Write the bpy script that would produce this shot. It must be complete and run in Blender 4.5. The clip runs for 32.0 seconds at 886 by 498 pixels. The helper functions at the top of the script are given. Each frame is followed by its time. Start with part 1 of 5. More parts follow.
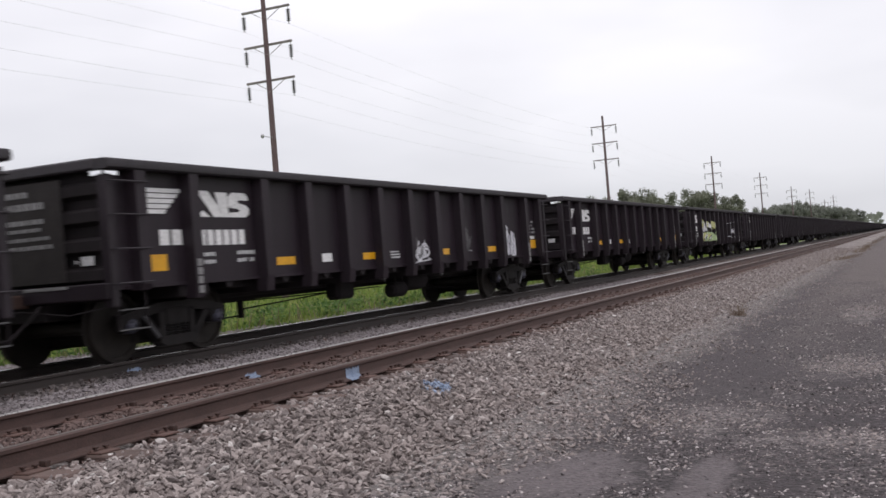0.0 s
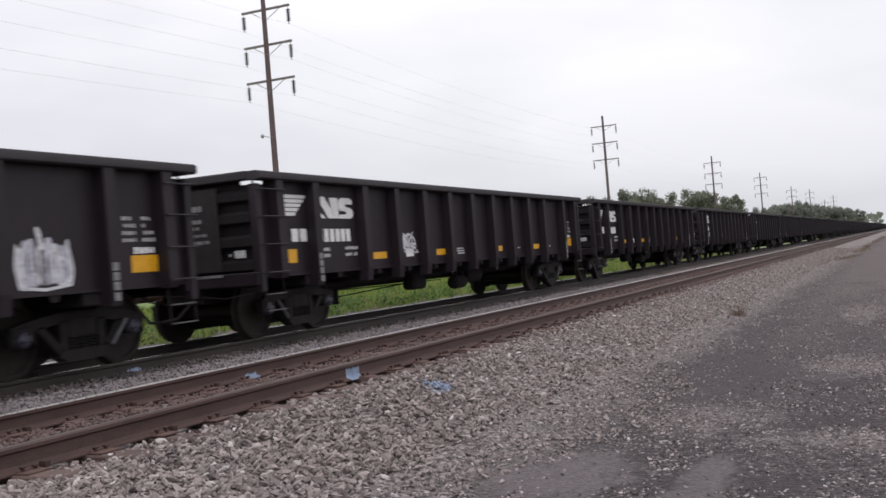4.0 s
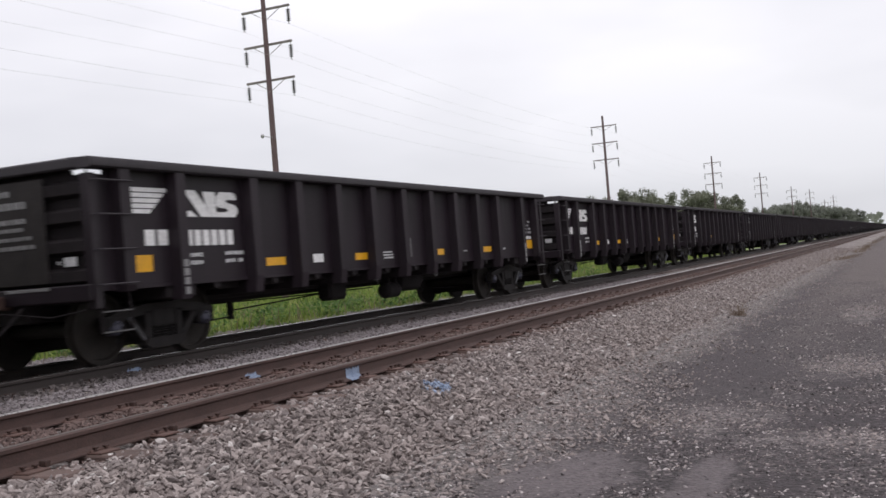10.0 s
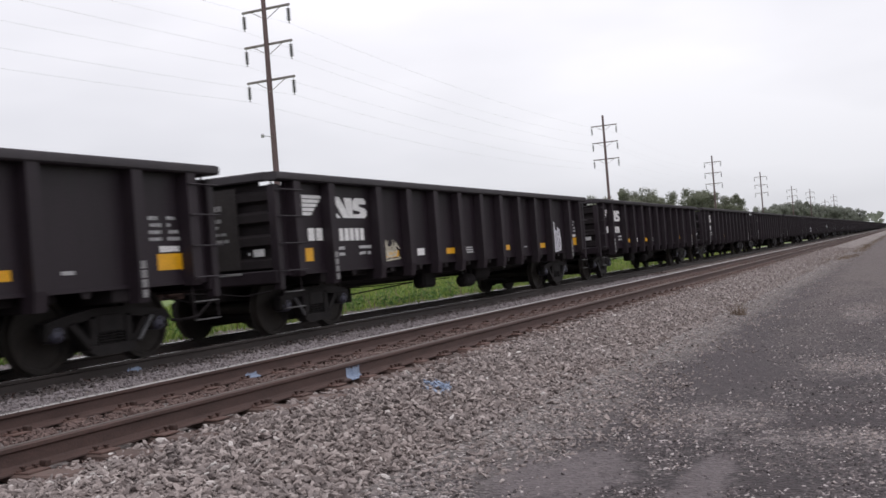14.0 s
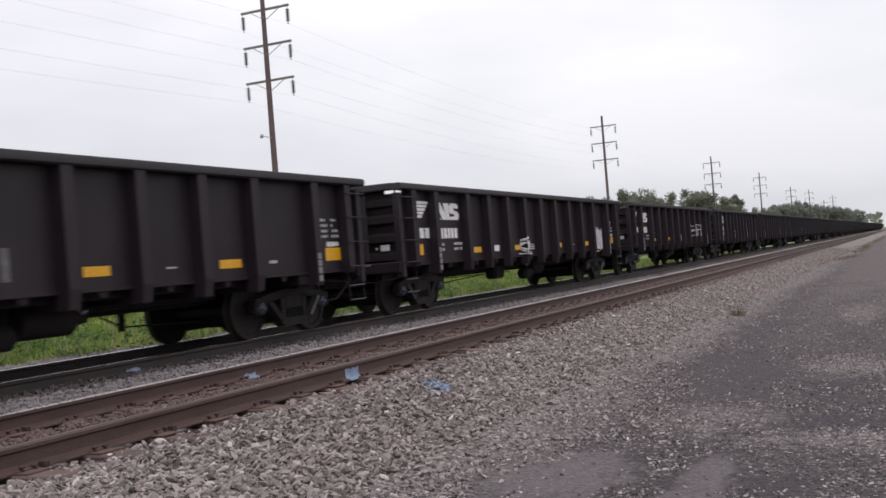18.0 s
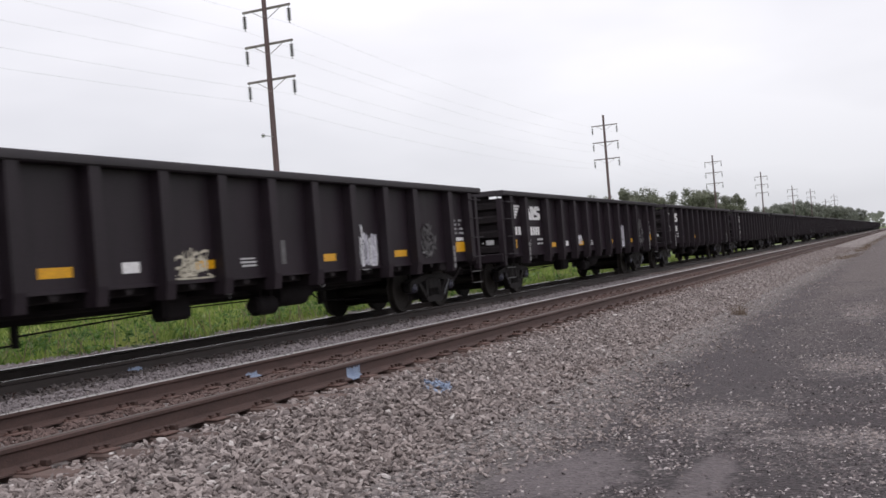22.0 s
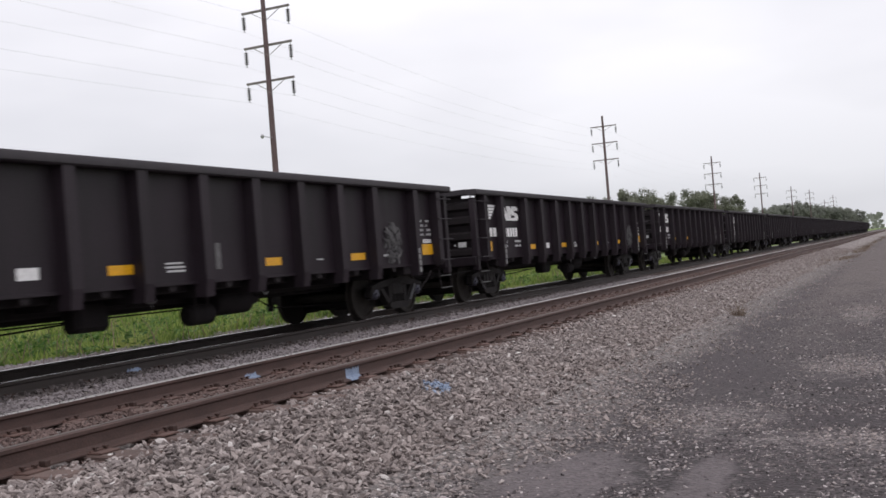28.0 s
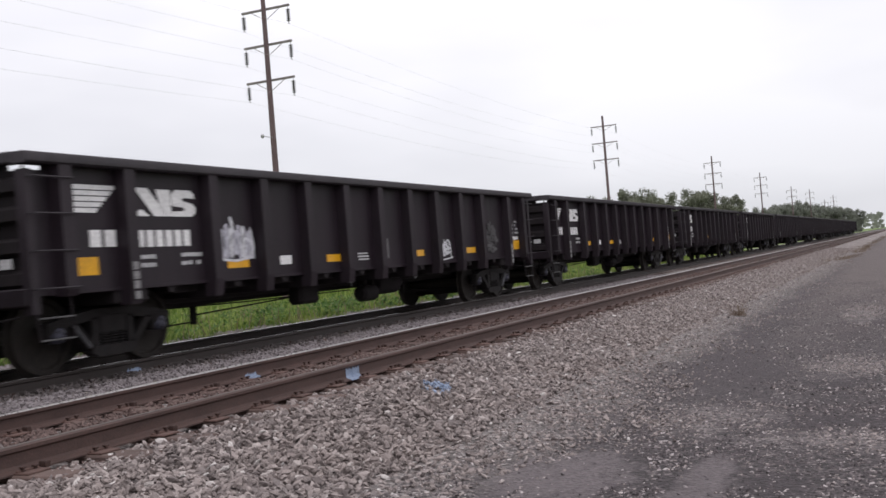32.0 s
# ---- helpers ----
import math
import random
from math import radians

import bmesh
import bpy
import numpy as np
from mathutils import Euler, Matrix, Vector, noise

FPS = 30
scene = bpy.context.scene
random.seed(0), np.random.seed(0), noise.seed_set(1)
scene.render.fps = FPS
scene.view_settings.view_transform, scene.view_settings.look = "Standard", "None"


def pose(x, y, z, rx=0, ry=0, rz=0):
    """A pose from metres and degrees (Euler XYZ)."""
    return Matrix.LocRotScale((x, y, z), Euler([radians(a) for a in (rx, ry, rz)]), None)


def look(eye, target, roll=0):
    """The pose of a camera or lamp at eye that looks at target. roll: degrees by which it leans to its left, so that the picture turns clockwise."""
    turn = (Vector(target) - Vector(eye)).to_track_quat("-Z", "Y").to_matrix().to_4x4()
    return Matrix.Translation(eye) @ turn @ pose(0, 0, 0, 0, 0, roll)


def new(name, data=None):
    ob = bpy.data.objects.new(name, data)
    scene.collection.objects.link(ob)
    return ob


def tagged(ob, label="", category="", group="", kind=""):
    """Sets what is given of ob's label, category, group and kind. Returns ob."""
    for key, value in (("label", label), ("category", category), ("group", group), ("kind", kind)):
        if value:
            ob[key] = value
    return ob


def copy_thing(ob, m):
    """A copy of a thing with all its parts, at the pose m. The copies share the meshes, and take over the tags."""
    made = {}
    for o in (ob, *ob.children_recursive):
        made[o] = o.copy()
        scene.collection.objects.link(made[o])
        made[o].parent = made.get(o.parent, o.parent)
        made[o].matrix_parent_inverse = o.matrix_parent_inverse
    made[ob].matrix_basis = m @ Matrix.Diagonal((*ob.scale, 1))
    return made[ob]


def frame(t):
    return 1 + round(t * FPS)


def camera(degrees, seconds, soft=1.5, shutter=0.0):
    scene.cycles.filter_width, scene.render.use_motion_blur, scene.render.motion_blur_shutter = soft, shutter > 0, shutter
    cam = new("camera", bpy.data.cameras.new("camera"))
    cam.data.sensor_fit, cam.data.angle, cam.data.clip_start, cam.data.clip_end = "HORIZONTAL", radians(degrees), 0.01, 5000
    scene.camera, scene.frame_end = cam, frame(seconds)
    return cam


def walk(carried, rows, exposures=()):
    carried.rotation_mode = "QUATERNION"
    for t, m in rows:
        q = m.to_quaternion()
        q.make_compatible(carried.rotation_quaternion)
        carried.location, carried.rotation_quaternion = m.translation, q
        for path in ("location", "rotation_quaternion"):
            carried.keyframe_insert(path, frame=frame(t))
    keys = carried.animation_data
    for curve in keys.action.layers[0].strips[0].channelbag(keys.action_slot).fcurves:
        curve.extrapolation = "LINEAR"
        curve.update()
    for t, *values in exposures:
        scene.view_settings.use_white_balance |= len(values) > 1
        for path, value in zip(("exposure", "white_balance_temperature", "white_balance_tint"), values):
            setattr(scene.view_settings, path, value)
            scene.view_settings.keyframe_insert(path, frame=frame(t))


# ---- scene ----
EYE = Vector((0.0, 0.0, 0.956))
TURN, PITCH, LEAN = 24.275, 0.706, -4.523
cam = camera(46.84, 32.0, soft=1.58, shutter=0.12)


def aim(side=0.0, rise=0.0):
    """The camera's pose with a slight sway: side and rise in thousandths of the focal length."""
    a, b = radians(TURN) + side / 1000, radians(PITCH) + rise / 1000
    ahead = Vector((math.cos(a) * math.cos(b), math.sin(a) * math.cos(b), math.sin(b)))
    return look(EYE, EYE + ahead * 100, LEAN)


SWAY = [(0, 0, 0), (4.8, 0, 0), (5.4, 1.6, 0), (6.4, 1.65, -0.3), (6.9, 0.4, -0.4), (7.5, 0, 0), (13.4, 0, 0), (14.0, 0.3, -0.5),
        (14.5, -0.9, -0.1), (15.5, -0.3, 0), (16.5, -0.7, 0), (17.0, -0.9, 0), (17.5, 0, 0), (18.0, -0.6, 0), (19.0, 0, 0), (20.0, 0, 0),
        (20.5, 0.8, 0), (21.0, 0.6, -0.7), (21.5, 0.9, -0.7), (22.0, 0.8, -0.7), (22.6, 0.3, -0.5), (23.0, 0, 0), (25.0, -0.2, 0.2),
        (25.5, 0, -0.4), (26.5, 0, 0), (29.0, -0.3, 0.2), (30.0, -0.5, 0.3), (30.6, 0, 0), (32.0, 0, 0)]
walk(cam, [(t, aim(a, b)) for t, a, b in SWAY], exposures=[(0, 0.0, 6500, 15.0), (29.5, 0.0, 6500, 15.0), (32, 0.07, 6500, 15.0)])

# ---- light: a bright overcast sky ----
world = bpy.data.worlds.new("overcast")
scene.world = world
world.use_nodes = True
wn, wl = world.node_tree.nodes, world.node_tree.links
wn.clear()
w_out, w_bg = wn.new("ShaderNodeOutputWorld"), wn.new("ShaderNodeBackground")
w_sky, w_co, w_map = wn.new("ShaderNodeTexSky"), wn.new("ShaderNodeTexCoord"), wn.new("ShaderNodeMapping")
w_sky.sky_type, w_sky.sun_disc, w_sky.sun_elevation, w_sky.sun_rotation = "NISHITA", False, radians(58), radians(200)
w_map.inputs["Scale"].default_value = (1.0, 1.0, 3.2)
w_n, w_ramp, w_dim, w_mix = wn.new("ShaderNodeTexNoise"), wn.new("ShaderNodeValToRGB"), wn.new("ShaderNodeVectorMath"), wn.new("ShaderNodeMix")
w_n.inputs["Scale"].default_value, w_n.inputs["Detail"].default_value, w_n.inputs["Roughness"].default_value = 2.1, 4.0, 0.45
w_ramp.color_ramp.elements[0].position, w_ramp.color_ramp.elements[0].color = 0.33, (0.805, 0.815, 0.838, 1)
w_ramp.color_ramp.elements[1].position, w_ramp.color_ramp.elements[1].color = 0.62, (1.01, 1.015, 1.03, 1)
w_dim.operation, w_dim.inputs[1].default_value = "SCALE", (0, 0, 0)
w_dim.inputs["Scale"].default_value = 0.1
w_mix.data_type, w_mix.inputs["Factor"].default_value = "RGBA", 0.93
wl.new(w_co.outputs["Generated"], w_map.inputs["Vector"])
wl.new(w_map.outputs["Vector"], w_n.inputs["Vector"])
wl.new(w_n.outputs["Fac"], w_ramp.inputs["Fac"])
wl.new(w_sky.outputs["Color"], w_dim.inputs[0])
wl.new(w_dim.outputs["Vector"], w_mix.inputs["A"])
wl.new(w_ramp.outputs["Color"], w_mix.inputs["B"])
w_sep, w_low, w_mul = wn.new("ShaderNodeSeparateXYZ"), wn.new("ShaderNodeValToRGB"), wn.new("ShaderNodeMix")
w_low.color_ramp.elements[0].position, w_low.color_ramp.elements[0].color = 0.03, (0.63, 0.648, 0.660, 1)
w_low.color_ramp.elements[1].position, w_low.color_ramp.elements[1].color = 0.31, (1.0, 1.0, 1.0, 1)
w_mul.data_type, w_mul.blend_type, w_mul.inputs["Factor"].default_value = "RGBA", "MULTIPLY", 1.0
wl.new(w_co.outputs["Generated"], w_sep.inputs["Vector"])
wl.new(w_sep.outputs["Z"], w_low.inputs["Fac"])
wl.new(w_mix.outputs["Result"], w_mul.inputs["A"])
wl.new(w_low.outputs["Color"], w_mul.inputs["B"])
wl.new(w_mul.outputs["Result"], w_bg.inputs["Color"])
w_bg.inputs["Strength"].default_value = 1.25
wl.new(w_bg.outputs["Background"], w_out.inputs["Surface"])

sun_data = bpy.data.lights.new("sun", "SUN")
sun_data.energy, sun_data.angle, sun_data.color = 0.7, radians(35), (1.0, 0.97, 0.93)
sun = new("sun", sun_data)
sun.matrix_world = look((0, 0, 60), (18, 24, 0))

# ---- materials ----
def material(name, build):
    m = bpy.data.materials.new(name)
    m.use_nodes = True
    n, l = m.node_tree.nodes, m.node_tree.links
    build(n, l, n["Principled BSDF"])
    return m


def noise_node(n, l, scale, detail=3.0, space="Object", rough=0.55, stretch=None):
    co, tex = n.new("ShaderNodeTexCoord"), n.new("ShaderNodeTexNoise")
    tex.inputs["Scale"].default_value, tex.inputs["Detail"].default_value, tex.inputs["Roughness"].default_value = scale, detail, rough
    if stretch:
        mp = n.new("ShaderNodeMapping")
        mp.inputs["Scale"].default_value = stretch
        l.new(co.outputs[space], mp.inputs["Vector"])
        l.new(mp.outputs["Vector"], tex.inputs["Vector"])
    else:
        l.new(co.outputs[space], tex.inputs["Vector"])
    return tex.outputs["Fac"]


def ramp(n, l, fac, stops):
    r = n.new("ShaderNodeValToRGB")
    el = r.color_ramp.elements
    while len(el) < len(stops):
        el.new(0.5)
    for e, (pos, col) in zip(el, stops):
        e.position, e.color = pos, (*col, 1)
    l.new(fac, r.inputs["Fac"])
    return r.outputs["Color"]


def blend(n, l, fac, a, b, how="MIX"):
    x = n.new("ShaderNodeMix")
    x.data_type, x.blend_type = "RGBA", how
    for key, v in (("Factor", fac), ("A", a), ("B", b)):
        if isinstance(v, (int, float)):
            x.inputs[key].default_value = v
        elif isinstance(v, tuple):
            x.inputs[key].default_value = (*v, 1)
        else:
            l.new(v, x.inputs[key])
    return x.outputs["Result"]


def relief(n, l, bsdf, height, strength, distance=0.01):
    b = n.new("ShaderNodeBump")
    b.inputs["Strength"].default_value, b.inputs["Distance"].default_value = strength, distance
    l.new(height, b.inputs["Height"])
    l.new(b.outputs["Normal"], bsdf.inputs["Normal"])


def grainy(name, dark, light, scale=6.0, fine=60.0, rough=0.7, metal=0.0, bump=0.3, tint=0.0, space="Object", stretch=None, spec=0.5):
    """Two scales of variation between two colours, a bump, and a shift from object to object."""
    def build(n, l, b):
        big = noise_node(n, l, scale, 4, space, 0.6, stretch)
        small = noise_node(n, l, fine, 3, space, 0.6)
        col = ramp(n, l, big, [(0.3, dark), (0.7, light)])
        col = blend(n, l, 0.45, col, ramp(n, l, small, [(0.3, tuple(c * 0.6 for c in dark)), (0.7, tuple(min(1, c * 1.25) for c in light))]))
        if tint:
            info = n.new("ShaderNodeObjectInfo")
            col = blend(n, l, tint, col, ramp(n, l, info.outputs["Random"], [(0.0, tuple(c * 0.45 for c in dark)), (1.0, tuple(min(1, c * 1.6) for c in light))]))
        l.new(col, b.inputs["Base Color"])
        r = ramp(n, l, small, [(0.3, (rough - 0.12,) * 3), (0.7, (min(1, rough + 0.12),) * 3)])
        l.new(r, b.inputs["Roughness"])
        b.inputs["Metallic"].default_value = metal
        b.inputs["Specular IOR Level"].default_value = spec
        if bump:
            relief(n, l, b, small, bump)
    return material(name, build)


def car_paint(name, base, dust):
    def build(n, l, b):
        streak = noise_node(n, l, 2.2, 4, "Object", 0.6, (3.0, 1.0, 0.35))
        fine = noise_node(n, l, 40, 3, "Object")
        blot = noise_node(n, l, 0.9, 3, "Object")
        col = ramp(n, l, streak, [(0.35, base), (0.75, dust)])
        col = blend(n, l, 0.35, col, ramp(n, l, fine, [(0.35, tuple(c * 0.7 for c in base)), (0.7, dust)]))
        col = blend(n, l, blend(n, l, 0.55, (0, 0, 0), ramp(n, l, blot, [(0.5, (0, 0, 0)), (0.75, (1, 1, 1))])), col, dust)
        info = n.new("ShaderNodeObjectInfo")
        col = blend(n, l, 1.0, col, ramp(n, l, info.outputs["Random"], [(0.0, (0.86,) * 3), (1.0, (1.12,) * 3)]), "MULTIPLY")
        l.new(col, b.inputs["Base Color"])
        l.new(ramp(n, l, streak, [(0.3, (0.42,) * 3), (0.75, (0.58,) * 3)]), b.inputs["Roughness"])
        facing = n.new("ShaderNodeLayerWeight")
        facing.inputs["Blend"].default_value = 0.5
        l.new(ramp(n, l, facing.outputs["Facing"], [(0.2, (0.32,) * 3), (0.5, (0.16,) * 3), (0.75, (0.02,) * 3)]), b.inputs["Specular IOR Level"])
        relief(n, l, b, fine, 0.12, 0.004)
    return material(name, build)


M = {
    "paint": car_paint("black_car_paint", (0.0128, 0.0088, 0.0121), (0.0285, 0.0198, 0.0266)),
    # lighter copy of the side paint: skylight on chords and rungs in the colour
    "chord": car_paint("skylit_black_paint", (0.024, 0.0205, 0.0245), (0.050, 0.043, 0.049)),
    # underframe grime; on end walls and step legs the dark colour replaces shade
    "under": grainy("grimy_shaded_steel", (0.0095, 0.0078, 0.0090), (0.0225, 0.0182, 0.0200), 4, 50, 0.85, spec=0.2),
    "truck": grainy("cast_steel_grime", (0.0082, 0.0070, 0.0074), (0.0190, 0.0160, 0.0162), 6, 45, 0.8, 0.0, spec=0.25),
    "wheel": grainy("dark_wheel_steel", (0.012, 0.010, 0.0095), (0.030, 0.025, 0.022), 8, 60, 0.7, 0.1, spec=0.25),
    "cap": grainy("bluish_bearing_cap", (0.032, 0.032, 0.048), (0.065, 0.065, 0.095), 9, 60, 0.5, 0.2),
    "lever": grainy("worn_grey_steel", (0.06, 0.06, 0.066), (0.13, 0.13, 0.14), 9, 60, 0.5, 0.3),
    "white": grainy("worn_white_stencil", (0.62, 0.61, 0.62), (0.84, 0.83, 0.84), 5, 35, 0.6, 0, 0.1),
    "grey": grainy("faded_grey_stencil", (0.26, 0.26, 0.27), (0.42, 0.42, 0.43), 5, 35, 0.7, 0, 0.1),
    "stencil": grainy("pale_grey_stencil", (0.36, 0.36, 0.37), (0.58, 0.58, 0.59), 5, 35, 0.7, 0, 0.1),
    "dim": grainy("weathered_stencil", (0.13, 0.128, 0.13), (0.27, 0.265, 0.27), 6, 35, 0.7, 0, 0.1),
    "faint": grainy("thin_faded_paint", (0.055, 0.053, 0.055), (0.15, 0.145, 0.15), 5, 22, 0.75, 0, 0.1),
    "end": grainy("scuffed_end_steel", (0.013, 0.011, 0.0112), (0.036, 0.031, 0.031), 4, 30, 0.7, 0, 0.2, spec=0.25),
    "smudge": grainy("buffed_grey_patch", (0.026, 0.024, 0.026), (0.105, 0.10, 0.105), 7, 16, 0.75, 0, 0.1),
    "yellow": grainy("reflective_yellow", (0.58, 0.285, 0.004), (0.72, 0.36, 0.005), 6, 40, 0.4, 0, 0.08),
    "spray_w": grainy("white_spray_paint", (0.40, 0.40, 0.43), (0.72, 0.72, 0.76), 5, 26, 0.65, 0, 0.1),
    "spray_l": grainy("thin_lilac_spray_paint", (0.24, 0.235, 0.285), (0.60, 0.59, 0.66), 7, 26, 0.65, 0, 0.1),
    "spray_g": grainy("pale_green_spray_paint", (0.30, 0.40, 0.20), (0.50, 0.62, 0.36), 4, 20, 0.6, 0, 0.1),
    "spray_y": grainy("olive_yellow_spray_paint", (0.30, 0.31, 0.11), (0.46, 0.46, 0.21), 4, 20, 0.6, 0, 0.1),
    "spray_k": grainy("black_spray_paint", (0.012, 0.012, 0.014), (0.03, 0.03, 0.032), 4, 20, 0.6, 0, 0.1),
    "spray_t": grainy("pale_tan_spray_paint", (0.34, 0.31, 0.24), (0.58, 0.54, 0.44), 4, 20, 0.6, 0, 0.1),
    "spray_b": grainy("dull_blue_spray_paint", (0.05, 0.09, 0.22), (0.09, 0.15, 0.32), 4, 20, 0.6, 0, 0.1),
    "rail": grainy("rusty_rail", (0.044, 0.026, 0.0225), (0.100, 0.059, 0.051), 5, 70, 0.75, 0.15, 0.3, 0, "Object", (0.4, 2, 2)),
    # darker than the rails of the empty track
    "rail_dark": grainy("dark_brown_rail", (0.022, 0.0165, 0.0150), (0.046, 0.036, 0.033), 5, 70, 0.75, 0.1, 0.3, 0, "Object", (0.4, 2, 2)),
    "rail_top": grainy("worn_rail_head", (0.22, 0.205, 0.20), (0.50, 0.48, 0.47), 4, 30, 0.32, 0.85, 0.1, 0, "Object", (0.2, 6, 6)),
    "rail_shine": grainy("polished_rail_head", (0.62, 0.61, 0.60), (0.80, 0.79, 0.78), 4, 30, 0.16, 0.95, 0.03, 0, "Object", (0.2, 6, 6)),
    # pale steel; on the step treads it holds the light from above
    "step": grainy("pale_step_steel", (0.045, 0.044, 0.046), (0.12, 0.118, 0.12), 8, 50, 0.6, 0.2, 0.1),
    "rail_dull": grainy("rusted_rail_head", (0.060, 0.046, 0.041), (0.115, 0.092, 0.083), 4, 30, 0.6, 0.3, 0.1, 0, "Object", (0.2, 6, 6)),
    "plate": grainy("red_rust_plate", (0.055, 0.031, 0.026), (0.125, 0.072, 0.060), 9, 60, 0.85, 0, 0.4, 0.2),
    "tie": grainy("weathered_timber", (0.050, 0.033, 0.029), (0.122, 0.082, 0.071), 7, 50, 0.9, 0, 0.5, 0.35, "Object", (0.6, 1, 6)),
    "rust": grainy("dark_rusty_casting", (0.028, 0.014, 0.011), (0.065, 0.034, 0.027), 7, 50, 0.85, 0, 0.3),
    "blue": grainy("sprayed_blue_paint", (0.13, 0.175, 0.27), (0.29, 0.355, 0.47), 12, 60, 0.7, 0, 0.2),
    "pole": grainy("creosote_pole_wood", (0.080, 0.051, 0.054), (0.165, 0.115, 0.120), 3, 30, 0.85, 0, 0.4, 0, "Object", (5, 5, 0.4)),
    "arm": grainy("grey_crossarm_wood", (0.15, 0.13, 0.125), (0.26, 0.235, 0.23), 5, 40, 0.85, 0, 0.3),
    "insul": grainy("dark_glazed_porcelain", (0.020, 0.018, 0.018), (0.04, 0.036, 0.036), 5, 30, 0.3, 0, 0),
    "metal": grainy("galvanised_steel", (0.28, 0.28, 0.29), (0.45, 0.45, 0.46), 8, 50, 0.5, 0.6, 0.1),
    "wire": grainy("aluminium_wire", (0.55, 0.55, 0.56), (0.70, 0.70, 0.71), 3, 20, 0.5, 0.2, 0),
    "bark": grainy("grey_bark", (0.06, 0.05, 0.042), (0.14, 0.12, 0.10), 3, 20, 0.9, 0, 0.5),
}


def foliage(name, a, b_, tip, broad=0.35):
    def build(n, l, b):
        geo = n.new("ShaderNodeNewGeometry")
        col = ramp(n, l, geo.outputs["Random Per Island"], [(0.0, a), (0.6, b_), (1.0, tip)])
        wide = noise_node(n, l, broad, 3, "Object")
        col = blend(n, l, 0.6, col, ramp(n, l, wide, [(0.40, a), (0.52, b_), (0.66, tip)]))
        l.new(col, b.inputs["Base Color"])
        b.inputs["Roughness"].default_value = 0.65
        b.inputs["Specular IOR Level"].default_value = 0.25
        thin, mix = n.new("ShaderNodeBsdfTranslucent"), n.new("ShaderNodeMixShader")
        mix.inputs["Fac"].default_value = 0.4
        l.new(col, thin.inputs["Color"])
        l.new(b.outputs["BSDF"], mix.inputs[1])
        l.new(thin.outputs["BSDF"], mix.inputs[2])
        l.new(mix.outputs["Shader"], n["Material Output"].inputs["Surface"])
    return material(name, build)


M["leaf"] = foliage("tree_leaves", (0.115, 0.128, 0.090), (0.185, 0.198, 0.145), (0.25, 0.262, 0.20))
# distance haze is put into this leaf colour: paler and greyer than near leaves
M["far_leaf"] = foliage("haze_paled_leaves", (0.16, 0.175, 0.145), (0.215, 0.23, 0.195), (0.27, 0.285, 0.245))
M["grass"] = foliage("tall_grass", (0.042, 0.088, 0.014), (0.165, 0.238, 0.048), (0.38, 0.41, 0.135), 0.7)
M["broad_leaf"] = foliage("broad_weed_leaves", (0.022, 0.060, 0.012), (0.075, 0.150, 0.034), (0.20, 0.29, 0.085), 0.8)
M["dry"] = foliage("dry_weed", (0.12, 0.083, 0.060), (0.195, 0.145, 0.108), (0.28, 0.215, 0.165))


def stone_build(n, l, b):
    geo = n.new("ShaderNodeNewGeometry")
    col = ramp(n, l, geo.outputs["Random Per Island"],
               [(0.0, (0.080, 0.062, 0.061)), (0.4, (0.222, 0.182, 0.172)), (0.8, (0.375, 0.318, 0.300)), (0.97, (0.49, 0.43, 0.41)), (1.0, (0.80, 0.77, 0.75))])
    fine = noise_node(n, l, 48, 4)
    wide = noise_node(n, l, 0.9, 3)
    col = blend(n, l, 0.25, col, ramp(n, l, fine, [(0.3, (0.13, 0.111, 0.104)), (0.7, (0.38, 0.335, 0.318))]))
    col = blend(n, l, 0.2, col, ramp(n, l, wide, [(0.35, (0.17, 0.137, 0.125)), (0.65, (0.29, 0.262, 0.258))]))
    l.new(col, b.inputs["Base Color"])
    b.inputs["Roughness"].default_value = 0.85
    relief(n, l, b, fine, 0.8, 0.015)


M["stone"] = material("crushed_grey_limestone", stone_build)
M["stone_rusty"] = grainy("rust_stained_stone", (0.066, 0.043, 0.039), (0.175, 0.120, 0.108), 9, 70, 0.9, 0, 0.4)
# darker stones for the strip along the train's near rail
M["stone_dark"] = grainy("dark_grey_stone", (0.045, 0.038, 0.038), (0.15, 0.128, 0.126), 9, 70, 0.85, 0, 0.4)
M["stone_pale"] = grainy("pale_clean_limestone", (0.125, 0.110, 0.115), (0.300, 0.268, 0.274), 9, 70, 0.85, 0, 0.4)


def road_stone_build(n, l, b):
    geo = n.new("ShaderNodeNewGeometry")
    col = ramp(n, l, geo.outputs["Random Per Island"],
               [(0.0, (0.022, 0.0178, 0.0195)), (0.5, (0.070, 0.0565, 0.061)), (0.84, (0.195, 0.162, 0.167)), (1.0, (0.64, 0.58, 0.57))])
    fine = noise_node(n, l, 70, 3)
    col = blend(n, l, 0.3, col, ramp(n, l, fine, [(0.3, (0.05, 0.043, 0.046)), (0.7, (0.16, 0.141, 0.143))]))
    l.new(col, b.inputs["Base Color"])
    b.inputs["Roughness"].default_value = 0.85
    relief(n, l, b, fine, 0.3)


M["road_stone"] = material("dark_road_chippings", road_stone_build)


